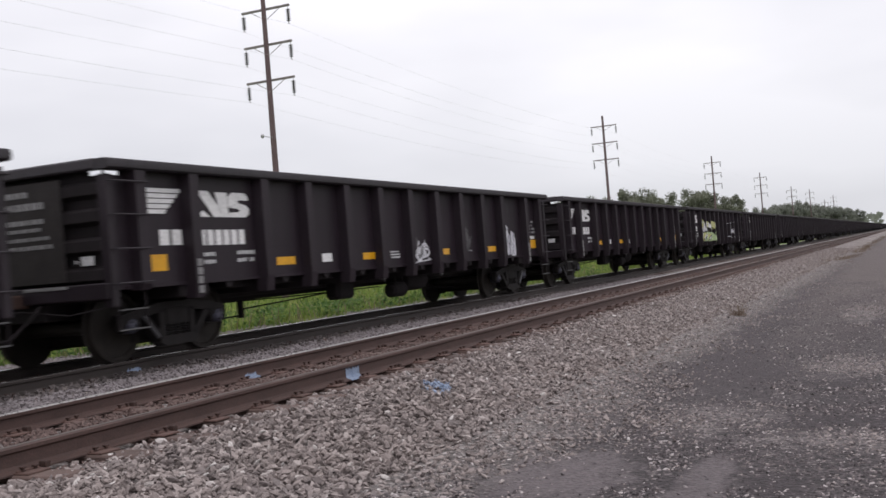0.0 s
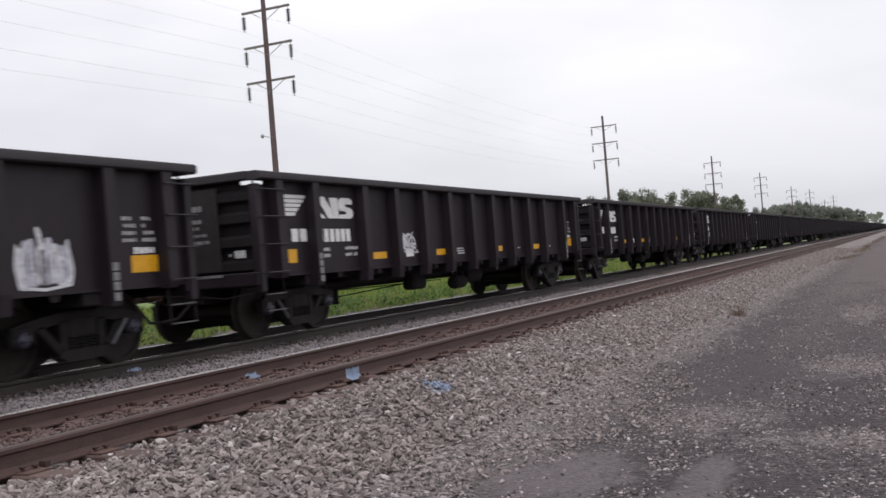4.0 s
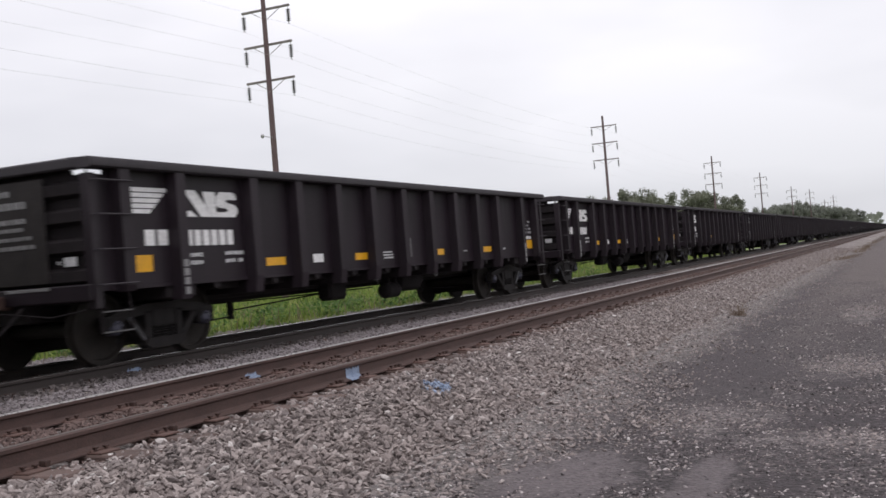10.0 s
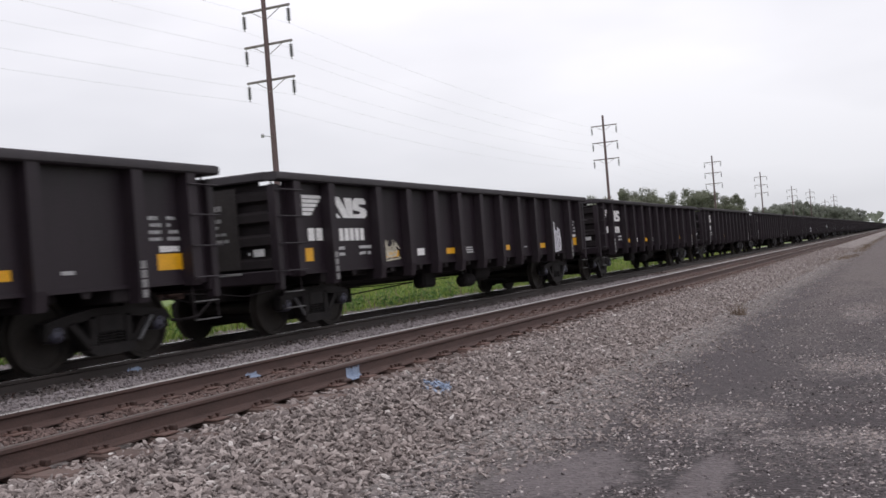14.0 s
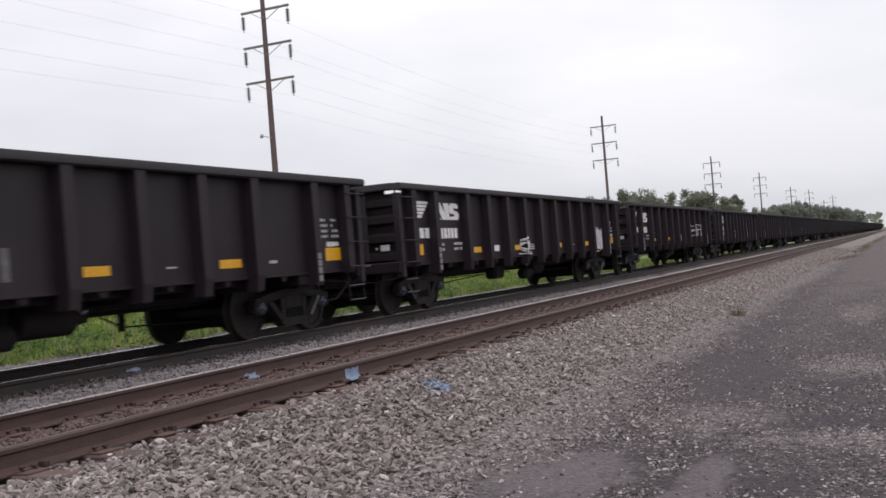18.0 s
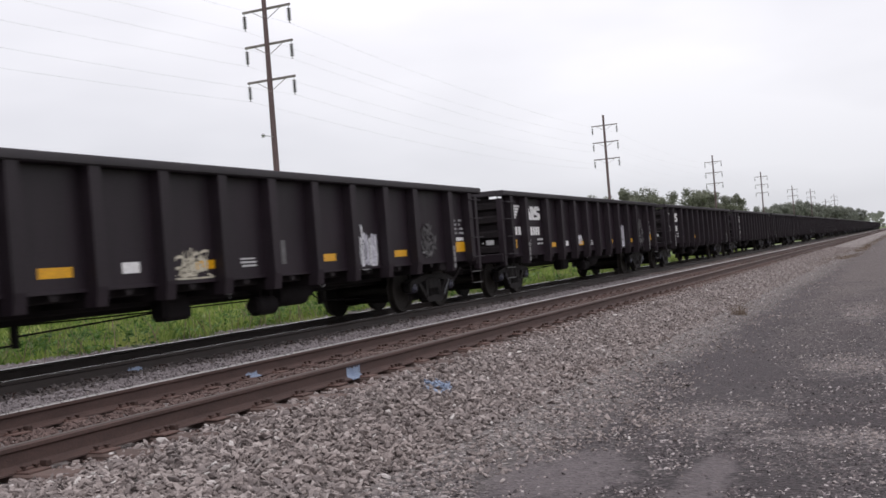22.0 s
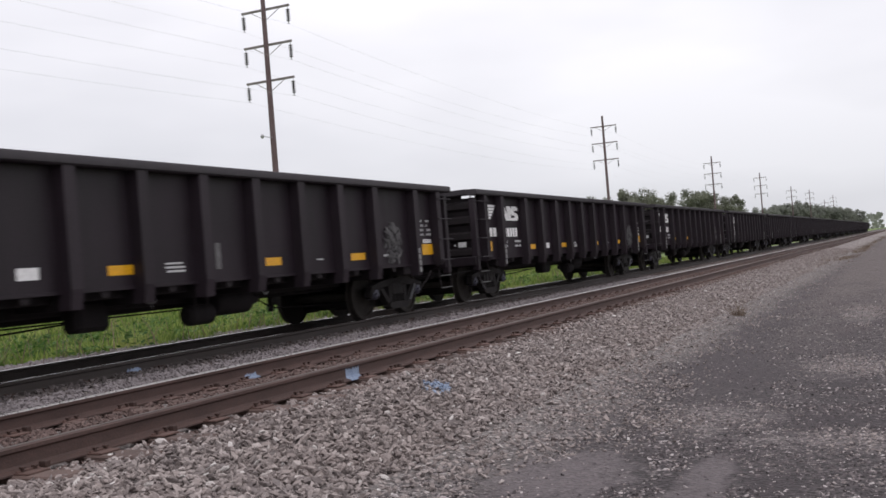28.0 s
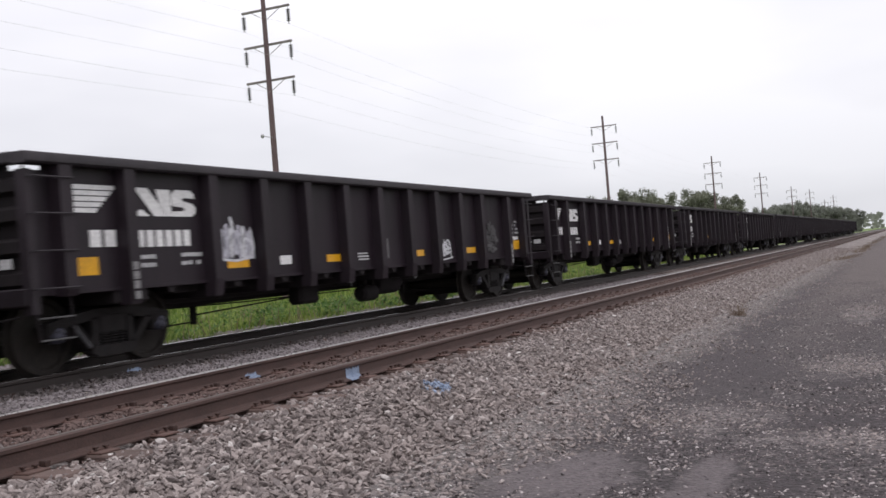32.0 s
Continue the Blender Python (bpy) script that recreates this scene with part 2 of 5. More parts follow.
def bed_build(n, l, b):
    co, vor = n.new("ShaderNodeTexCoord"), n.new("ShaderNodeTexVoronoi")
    vor.inputs["Scale"].default_value = 27
    l.new(co.outputs["Object"], vor.inputs["Vector"])
    sep = n.new("ShaderNodeSeparateColor")
    l.new(vor.outputs["Color"], sep.inputs["Color"])
    col = ramp(n, l, sep.outputs["Red"], [(0.0, (0.050, 0.042, 0.039)), (0.5, (0.165, 0.138, 0.130)), (0.9, (0.30, 0.259, 0.246)), (1.0, (0.46, 0.41, 0.39))])
    wide = noise_node(n, l, 0.7, 4)
    col = blend(n, l, 0.4, col, ramp(n, l, wide, [(0.35, (0.155, 0.127, 0.117)), (0.65, (0.27, 0.242, 0.236))]))
    l.new(col, b.inputs["Base Color"])
    b.inputs["Roughness"].default_value = 0.9
    relief(n, l, b, vor.outputs["Distance"], 0.8, 0.03)


M["bed"] = material("ballast_bed", bed_build)


# worn patches of the road: x, y, half length, half width, turn
SMOOTH_PATCHES = ((6.05, 2.04, 0.85, 0.50, 0.06), (5.95, 1.16, 0.80, 0.18, 0.0))
# damp darker stretches worn nearly bare, belts where pale chips gather, and the wheel lane
DAMP_PATCHES = ((5.85, 0.75, 0.36, 0.20, 0.0), (8.0, 0.55, 0.24, 0.70, 0.0), (10.0, 0.70, 0.36, 0.34, 0.0), (15.5, 0.75, 1.6, 0.3, 0.0), (21.0, 1.3, 3.0, 0.3, 0.0))
PALE_BELTS = ((8.1, 1.45, 0.75, 0.5, 0.0), (7.2, 0.5, 0.42, 0.6, 0.0), (11.2, 0.6, 0.9, 0.5, 0.0), (18.0, 0.7, 2.0, 0.3, 0.0))
LANE_Y = 1.5


def road_build(n, l, b):
    co, vor = n.new("ShaderNodeTexCoord"), n.new("ShaderNodeTexVoronoi")
    vor.inputs["Scale"].default_value = 36
    l.new(co.outputs["Object"], vor.inputs["Vector"])
    sep = n.new("ShaderNodeSeparateColor")
    l.new(vor.outputs["Color"], sep.inputs["Color"])
    xyz = n.new("ShaderNodeSeparateXYZ")
    l.new(co.outputs["Object"], xyz.inputs["Vector"])

    def maths(how, a, c):
        k = n.new("ShaderNodeMath")
        k.operation = how
        for i, v in enumerate((a, c)):
            if isinstance(v, (int, float)):
                k.inputs[i].default_value = v
            else:
                l.new(v, k.inputs[i])
        return k.outputs[0]

    ragged = maths("SUBTRACT", noise_node(n, l, 2.4, 5, "Object", 0.65), 0.5)
    broad = maths("SUBTRACT", noise_node(n, l, 0.6, 4, "Object", 0.6, (0.45, 1.0, 1.0)), 0.5)
    torn = maths("SUBTRACT", noise_node(n, l, 4.5, 7, "Object", 0.72, (0.7, 1.2, 1.0)), 0.5)
    chips = ramp(n, l, sep.outputs["Red"], [(0.0, (0.026, 0.0215, 0.023)), (0.6, (0.062, 0.0515, 0.054)), (0.95, (0.120, 0.102, 0.104)), (1.0, (0.24, 0.21, 0.21))])
    dirt_n = noise_node(n, l, 14, 5)
    dirt = ramp(n, l, dirt_n, [(0.3, (0.126, 0.106, 0.111)), (0.7, (0.172, 0.146, 0.152))])
    damp = ramp(n, l, dirt_n, [(0.3, (0.036, 0.028, 0.031)), (0.7, (0.066, 0.052, 0.057))])

    # clusters of paler chips
    col = blend(n, l, ramp(n, l, noise_node(n, l, 7.0, 5, "Object", 0.7, (0.6, 1.5, 1.0)), [(0.52, (0, 0, 0)), (0.64, (0.6, 0.6, 0.6))]), chips,
                ramp(n, l, sep.outputs["Blue"], [(0.0, (0.040, 0.034, 0.035)), (0.6, (0.150, 0.128, 0.128)), (1.0, (0.36, 0.32, 0.315))]))
    for cx, cy, along, across, turn in DAMP_PATCHES:
        dx, dy = maths("DIVIDE", maths("SUBTRACT", xyz.outputs["X"], cx), along), maths("DIVIDE", maths("SUBTRACT", xyz.outputs["Y"], cy), across)
        edge = maths("ADD", maths("ADD", maths("MULTIPLY", dx, dx), maths("MULTIPLY", dy, dy)), maths("ADD", maths("MULTIPLY", torn, 2.2), maths("MULTIPLY", ragged, 1.5)))
        col = blend(n, l, ramp(n, l, edge, [(0.6, (0.8, 0.8, 0.8)), (1.2, (0, 0, 0))]), col, damp)
    # broad darker stretches
    col = blend(n, l, ramp(n, l, maths("ADD", broad, 0.5), [(0.40, (0.6, 0.6, 0.6)), (0.52, (0, 0, 0))]), col, damp)
    worn = maths("ADD", maths("MULTIPLY", xyz.outputs["Y"], -0.6), maths("ADD", maths("MULTIPLY", broad, 1.6), maths("MULTIPLY", ragged, 0.9)))
    col = blend(n, l, ramp(n, l, worn, [(-0.0, (0, 0, 0)), (0.5, (0.55, 0.55, 0.55))]), col, dirt)
    blot = noise_node(n, l, 1.5, 5, "Object", 0.62, (0.55, 1.3, 1.0))
    col = blend(n, l, ramp(n, l, blot, [(0.36, (0.6, 0.6, 0.6)), (0.50, (0, 0, 0))]), col, damp)
    grit = noise_node(n, l, 16, 6, "Object", 0.75)
    col = blend(n, l, 0.8, col, ramp(n, l, grit, [(0.36, (0.30, 0.29, 0.295)), (0.56, (0.90, 0.875, 0.88)), (0.68, (1.0, 0.975, 0.98))]), "MULTIPLY")
    # farther along, dusty tan dirt shows through
    dusty = maths("ADD", maths("MULTIPLY", maths("SUBTRACT", xyz.outputs["X"], 7.0), 0.026), maths("MULTIPLY", broad, 1.2))
    col = blend(n, l, ramp(n, l, dusty, [(0.15, (0, 0, 0)), (0.6, (0.58, 0.58, 0.58))]), col, ramp(n, l, dirt_n, [(0.3, (0.112, 0.090, 0.086)), (0.7, (0.178, 0.145, 0.136))]))
    for cx, cy, along, across, turn in PALE_BELTS:
        dx, dy = maths("DIVIDE", maths("SUBTRACT", xyz.outputs["X"], cx), along), maths("DIVIDE", maths("SUBTRACT", xyz.outputs["Y"], cy), across)
        edge = maths("ADD", maths("ADD", maths("MULTIPLY", dx, dx), maths("MULTIPLY", dy, dy)), maths("ADD", maths("MULTIPLY", torn, 6.5), maths("MULTIPLY", ragged, 5.0)))
        col = blend(n, l, ramp(n, l, edge, [(0.0, (0.55, 0.55, 0.55)), (2.0, (0, 0, 0))]), col,
                    ramp(n, l, sep.outputs["Blue"], [(0.0, (0.045, 0.038, 0.039)), (0.5, (0.145, 0.124, 0.125)), (1.0, (0.34, 0.30, 0.295))]))
    # a darker wheel lane that swings towards the ballast and runs along it
    bend = n.new("ShaderNodeClamp")
    l.new(maths("DIVIDE", maths("SUBTRACT", xyz.outputs["X"], 9.0), 6.0), bend.inputs["Value"])
    lane = maths("ABSOLUTE", maths("ADD", maths("SUBTRACT", xyz.outputs["Y"], maths("ADD", maths("MULTIPLY", bend.outputs[0], 0.85), LANE_Y)), maths("MULTIPLY", broad, 0.9)), 0)
    lane = maths("ADD", lane, maths("MULTIPLY", ragged, 1.1))
    start = ramp(n, l, maths("MULTIPLY", maths("ADD", xyz.outputs["X"], maths("MULTIPLY", ragged, 3.0)), 0.02), [(0.16, (0, 0, 0)), (0.21, (1, 1, 1)), (0.6, (0.8, 0.8, 0.8)), (1.0, (0.3, 0.3, 0.3))])
    lane_at = blend(n, l, 1.0, ramp(n, l, lane, [(0.20, (0.85, 0.85, 0.85)), (0.70, (0, 0, 0))]), start, "MULTIPLY")
    col = blend(n, l, lane_at, col, damp)
    # the ballast's paler stone runs out into the road
    stone = ramp(n, l, sep.outputs["Green"], [(0.0, (0.050, 0.042, 0.040)), (0.5, (0.130, 0.114, 0.109)), (0.9, (0.25, 0.223, 0.214)), (1.0, (0.46, 0.42, 0.41))])
    rim = maths("ADD", maths("MULTIPLY", maths("SUBTRACT", xyz.outputs["Y"], 2.0), 0.8), maths("ADD", maths("MULTIPLY", ragged, 0.9), maths("MULTIPLY", broad, 0.6)))
    col = blend(n, l, ramp(n, l, rim, [(0.2, (0, 0, 0)), (0.65, (1, 1, 1))]), col, stone)
    # worn smooth patches of pale dirt
    for cx, cy, along, across, turn in SMOOTH_PATCHES:
        dx, dy = maths("SUBTRACT", xyz.outputs["X"], cx), maths("SUBTRACT", xyz.outputs["Y"], cy)
        u = maths("ADD", maths("MULTIPLY", dx, math.cos(turn)), maths("MULTIPLY", dy, math.sin(turn)))
        v = maths("SUBTRACT", maths("MULTIPLY", dy, math.cos(turn)), maths("MULTIPLY", dx, math.sin(turn)))
        r2 = maths("ADD", maths("POWER", maths("DIVIDE", maths("ABSOLUTE", u, 0), along), 2), maths("POWER", maths("DIVIDE", maths("ABSOLUTE", v, 0), across), 2))
        edge = maths("ADD", r2, maths("ADD", maths("MULTIPLY", torn, 3.0), maths("ADD", maths("MULTIPLY", ragged, 1.5), maths("MULTIPLY", broad, 0.7))))
        col = blend(n, l, ramp(n, l, edge, [(0.30, (0.66, 0.66, 0.66)), (1.30, (0, 0, 0))]), col, dirt)
    l.new(col, b.inputs["Base Color"])
    b.inputs["Roughness"].default_value = 0.9
    relief(n, l, b, vor.outputs["Distance"], 0.8, 0.03)


M["road"] = material("dark_gravel_road", road_build)


def ground_build(n, l, b):
    wide, fine = noise_node(n, l, 0.05, 5), noise_node(n, l, 2.5, 4)
    col = ramp(n, l, wide, [(0.35, (0.075, 0.12, 0.026)), (0.55, (0.12, 0.185, 0.04)), (0.72, (0.18, 0.22, 0.07))])
    col = blend(n, l, 0.4, col, ramp(n, l, fine, [(0.35, (0.06, 0.10, 0.02)), (0.7, (0.19, 0.25, 0.07))]))
    l.new(col, b.inputs["Base Color"])
    b.inputs["Roughness"].default_value = 0.95
    relief(n, l, b, fine, 0.6, 0.1)


M["ground"] = material("rough_grass_field", ground_build)


# ---- mesh helpers ----
class Shape:
    """Vertices and faces of one mesh, with a material number for each face."""

    def __init__(self):
        self.v, self.f, self.m, self.starts = [], [], [], []

    def add(self, verts, faces, slot=0):
        k = len(self.v)
        self.v += [tuple(p) for p in verts]
        self.f += [tuple(k + i for i in f) for f in faces]
        self.m += [slot] * len(faces)
        return self

    def box(self, x0, x1, y0, y1, z0, z1, bevel=0.0, slot=0, m=None):
        """A box between two corners with chamfered edges."""
        lo, hi = (min(x0, x1), min(y0, y1), min(z0, z1)), (max(x0, x1), max(y0, y1), max(z0, z1))
        if bevel <= 0:
            c = [Vector((lo[0] if i & 1 == 0 else hi[0], lo[1] if i & 2 == 0 else hi[1], lo[2] if i & 4 == 0 else hi[2])) for i in range(8)]
            fs = [(0, 2, 3, 1), (4, 5, 7, 6), (0, 1, 5, 4), (2, 6, 7, 3), (0, 4, 6, 2), (1, 3, 7, 5)]
            return self.add([m @ p for p in c] if m else c, fs, slot)
        bev = min(bevel, *((hi[i] - lo[i]) * 0.45 for i in range(3)))
        verts, fs = [], []
        for i in range(8):
            s = [(-1, 1)[(i >> a) & 1] for a in range(3)]
            for a in range(3):
                p = [hi[b] if s[b] > 0 else lo[b] for b in range(3)]
                for b in range(3):
                    if b != a:
                        p[b] -= s[b] * bev
                verts.append(Vector(p))
        for a in range(3):
            b, c = (a + 1) % 3, (a + 2) % 3
            for s in (0, 1):
                q = [(s << a) | (i << b) | (j << c) for i, j in ((0, 0), (1, 0), (1, 1), (0, 1))]
                q = q if s else q[::-1]
                fs.append(tuple(3 * i + a for i in q))
        for a in range(3):
            b, c = (a + 1) % 3, (a + 2) % 3
            for sb in (0, 1):
                for sc in (0, 1):
                    i, j = (sb << b) | (sc << c), (sb << b) | (sc << c) | (1 << a)
                    q = (3 * i + b, 3 * j + b, 3 * j + c, 3 * i + c)
                    fs.append(q if sb == sc else q[::-1])
        for i in range(8):
            q = (3 * i, 3 * i + 1, 3 * i + 2)
            fs.append(q if bin(i).count("1") % 2 else q[::-1])
        return self.add([m @ p for p in verts] if m else verts, fs, slot)

    def prism(self, outline, y0, y1, slot=0, m=None):
        """An outline in x and z, drawn out from y0 to y1."""
        k = len(outline)
        vs = [Vector((x, y0, z)) for x, z in outline] + [Vector((x, y1, z)) for x, z in outline]
        fs = [tuple(range(k)), tuple(range(2 * k - 1, k - 1, -1))] + [(i, i + k, (i + 1) % k + k, (i + 1) % k) for i in range(k)]
        return self.add([m @ p for p in vs] if m else vs, fs, slot)

    def along(self, outline, x0, x1, slot=0):
        """An outline in y and z, drawn out from x0 to x1."""
        k = len(outline)
        vs = [(x0, y, z) for y, z in outline] + [(x1, y, z) for y, z in outline]
        return self.add(vs, [tuple(range(k))[::-1], tuple(range(k, 2 * k))] + [(i, (i + 1) % k, (i + 1) % k + k, i + k) for i in range(k)], slot)

    def tube(self, points, r, sides=8, slot=0, r1=None, cap=True):
        """A round bar through points."""
        pts = [Vector(p) for p in points]
        rows, k = [], len(self.v)
        for i, p in enumerate(pts):
            d = (pts[min(i + 1, len(pts) - 1)] - pts[max(i - 1, 0)]).normalized()
            u = d.cross(Vector((0, 0, 1)) if abs(d.z) < 0.9 else Vector((1, 0, 0))).normalized()
            w = d.cross(u)
            rr = r if r1 is None else r + (r1 - r) * i / max(1, len(pts) - 1)
            rows += [p + (u * math.cos(2 * math.pi * a / sides) + w * math.sin(2 * math.pi * a / sides)) * rr for a in range(sides)]
        fs = [(i * sides + a, i * sides + (a + 1) % sides, (i + 1) * sides + (a + 1) % sides, (i + 1) * sides + a) for i in range(len(pts) - 1) for a in range(sides)]
        if cap:
            fs += [tuple(range(sides))[::-1], tuple(range((len(pts) - 1) * sides, len(pts) * sides))]
        return self.add(rows, fs, slot)

    def lathe(self, profile, sides=24, axis="y", at=(0, 0, 0), slot=0):
        """A profile of (along, radius) spun about an axis."""
        vs, n = [], len(profile)
        for s, r in profile:
            for a in range(sides):
                c, d = r * math.cos(2 * math.pi * a / sides), r * math.sin(2 * math.pi * a / sides)
                p = (c, s, d) if axis == "y" else (c, d, s) if axis == "z" else (s, c, d)
                vs.append((p[0] + at[0], p[1] + at[1], p[2] + at[2]))
        fs = [(i * sides + a, i * sides + (a + 1) % sides, (i + 1) * sides + (a + 1) % sides, (i + 1) * sides + a) for i in range(n - 1) for a in range(sides)]
        fs += [tuple(range(sides))[::-1], tuple(range((n - 1) * sides, n * sides))]
        return self.add(vs, fs, slot)

    def mesh(self, name, mats, smooth=False):
        me = bpy.data.meshes.new(name)
        me.from_pydata(self.v, [], self.f)
        for k in mats if isinstance(mats, (list, tuple)) else [mats]:
            me.materials.append(M[k])
        me.polygons.foreach_set("material_index", self.m)
        if smooth:
            me.polygons.foreach_set("use_smooth", [True] * len(self.f))
            me.set_sharp_from_angle(angle=radians(38))
        me.update()
        return me


def part(name, shape, mats, parent, label="", at=None, smooth=False):
    """One mesh object under a thing or a part."""
    me = shape.mesh(name, mats, smooth) if isinstance(shape, Shape) else shape
    ob = new(name, me)
    ob.parent = parent
    if at is not None:
        ob.matrix_basis = at if isinstance(at, Matrix) else Matrix.Translation(at)
    return tagged(ob, label)


def thing(name, label, category, group="", kind="", at=(0, 0, 0), mesh=None):
    ob = new(name, mesh)
    ob.matrix_basis = at if isinstance(at, Matrix) else Matrix.Translation(at)
    return tagged(ob, label, category, group, kind)


# ---- plan: x runs along the tracks, y across them, z = 0 on the rail heads ----
NEAR_RAIL, FAR_RAIL = 5.28, 6.785        # rail centres of the empty track
TRAIN_RAIL_A, TRAIN_RAIL_B = 9.235, 10.74  # rail centres under the train
TRACK_C, TRAIN_C = 6.033, 10.0
PROFILE = [(-400, -0.55), (-6, -0.47), (0, -0.44), (2.2, -0.42), (2.7, -0.385), (4.3, -0.215), (4.8, -0.188), (5.0, -0.200), (5.12, -0.206), (5.36, -0.198), (5.46, -0.172), (6.60, -0.172), (6.72, -0.19), (6.9, -0.20), (7.1, -0.185), (8.9, -0.165), (9.10, -0.135), (9.20, -0.160), (12.0, -0.20), (12.7, -0.215), (13.6, -0.235), (14.6, -0.26), (16, -0.45), (40, -0.42), (400, -0.40)]


def level(y):
    return float(np.interp(y, [p[0] for p in PROFILE], [p[1] for p in PROFILE]))


def strip(name, ys, xs, mat, lift, label, wobble=0.0, kind="structure"):
    """A sheet that follows the ground's profile."""
    rng = random.Random(len(name))
    vs = [(x, y, level(y) + lift + (rng.uniform(-wobble, wobble) if 0 < i < len(xs) - 1 else 0)) for i, x in enumerate(xs) for y in ys]
    n = len(ys)
    fs = [(i * n + j, (i + 1) * n + j, (i + 1) * n + j + 1, i * n + j + 1) for i in range(len(xs) - 1) for j in range(n - 1)]
    s = Shape().add(vs, fs)
    return thing(name, label, name.replace("_", " "), kind=kind, mesh=s.mesh(name, mat, True))


def build_ground():
    ys = [-4000, -400, -60, -6, 0, 2.2, 2.7, 4.3, 4.7, 12.0, 12.7, 13.6, 14.6, 16, 40, 100, 400, 4000]
    strip("ground", ys, [-4000, -400, -60, 0, 60, 400, 1000, 4000], "ground", -0.06, "green rough grass field reaching to the horizon")
    xs = [-40 + 0.5 * i for i in range(200)] + [62, 70, 90, 140, 240, 500, 1000, 2500]
    strip("ballast_bed", [2.0, 2.4, 2.7, 3.1, 3.5, 3.9, 4.3, 4.7, 5.0, 5.2, 5.36, 5.46, 6.0, 6.6, 6.72, 6.9, 7.2, 8.0, 8.8, 9.1, 9.2, 9.6, 10.4, 11.2, 12.0, 12.4, 12.7, 13.0, 13.3, 13.6, 14.1, 14.6], xs, "bed", -0.026,
          "crushed grey stone bed under the two tracks", 0.008)
    strip("road", [-7, -5, -3.5, -2, -1, -0.4, 0.2, 0.8, 1.4, 1.9, 2.2, 2.5, 2.75, 3.0], xs, "road", 0.006, "dark gravel service road with worn dirt patches", 0.004)


build_ground()


# ---- the two tracks ----
def rail_shape(x0, x1, polished_corner):
    half = [(0.0, -0.176), (0.070, -0.176), (0.070, -0.165), (0.018, -0.148), (0.009, -0.13), (0.009, -0.052), (0.034, -0.036), (0.035, -0.012), (0.021, -0.0035)]
    outline = half + [(-y, z) for y, z in reversed(half[1:])]
    s = Shape().along(outline, x0, x1, 0)
    if polished_corner:
        s.along([(-0.030, -0.012), (0.021, -0.010), (0.021, -0.0015), (0.009, 0.003), (-0.009, 0.0035), (-0.021, 0.0005), (-0.030, -0.0045), (-0.0335, -0.0085)], x0, x1, 1)
    else:
        s.along([(-0.021, -0.010), (0.021, -0.010), (0.021, -0.0015), (0.009, 0.003), (-0.009, 0.003), (-0.021, -0.0015)], x0, x1, 1)
    return s


def build_track(name, label, centre, rails, web, head, tie_from, tie_to, step, phase, detail_to):
    track = thing(name, label, "railway track", "railway tracks", at=(0, centre, 0))
    for y, top in zip(rails, head):
        part("rail", rail_shape(-60, 1400, y == rails[1]), [web, top], track, at=(0, y - centre, 0))
    tie_me = Shape().box(-0.115, 0.115, -1.28, 1.28, -0.34, -0.176, 0.012).mesh("tie", "tie")
    plate = Shape().box(-0.095, 0.095, -0.19, 0.19, -0.176, -0.160, 0.004)
    plate.box(-0.09, 0.09, 0.075, 0.10, -0.162, -0.148, 0.004).box(-0.09, 0.09, -0.10, -0.075, -0.162, -0.148, 0.004)
    plate_me = plate.mesh("tie_plate", "plate")
    spike_me = Shape().box(-0.009, 0.009, -0.009, 0.009, -0.17, -0.140, 0).box(-0.018, 0.018, -0.022, 0.014, -0.142, -0.130, 0.003).mesh("spike", "rust")
    anchor_me = Shape().box(-0.014, 0.014, -0.085, 0.085, -0.186, -0.160, 0.004).box(-0.024, 0.024, -0.115, -0.05, -0.172, -0.128, 0.006).mesh("rail_anchor", "rust")
    rng = random.Random(7)
    n = int((tie_to - tie_from) / step)
    rest = Shape()
    for i in range(n):
        x = phase + step * (round((tie_from - phase) / step) + i)
        turn = rng.uniform(-1.2, 1.2)
        dz = rng.uniform(-0.008, 0.004)
        if x < detail_to:
            part("tie", tie_me, None, track, at=pose(x, rng.uniform(-0.04, 0.04), dz, 0, 0, turn))
            for y in rails:
                part("tie_plate", plate_me, None, track, at=(x, y - centre, 0))
                if x < 26 and x > 2:
                    for sx, sy in ((-0.05, -0.125), (0.05, 0.125), (0.05, -0.125), (-0.05, 0.125)):
                        part("spike", spike_me, None, track, at=pose(x + sx, y - centre + sy * 0.78, rng.uniform(-0.003, 0.012), 0, 0, 0 if sy < 0 else 180))
                    if i % 2:
                        part("rail_anchor", anchor_me, None, track, at=(x + 0.15, y - centre, 0))
        else:
            rest.box(x - 0.115, x + 0.115, -1.28, 1.28, -0.34, -0.176)
            for y in rails:
                rest.box(x - 0.095, x + 0.095, y - centre - 0.19, y - centre + 0.19, -0.176, -0.155)
    tagged(part("far_timber", rest, "tie", track), kind="stuff")
    return track


near_track = build_track("empty_track", "empty railway track with rusty brown rails on timber ties", TRACK_C, (NEAR_RAIL, FAR_RAIL), "rail", ("rail_dull", "rail_top"), -2, 330, 0.638, 6.10, 46)
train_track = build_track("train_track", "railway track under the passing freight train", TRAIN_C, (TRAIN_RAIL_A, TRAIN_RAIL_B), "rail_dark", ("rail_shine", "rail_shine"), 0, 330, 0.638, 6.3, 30)

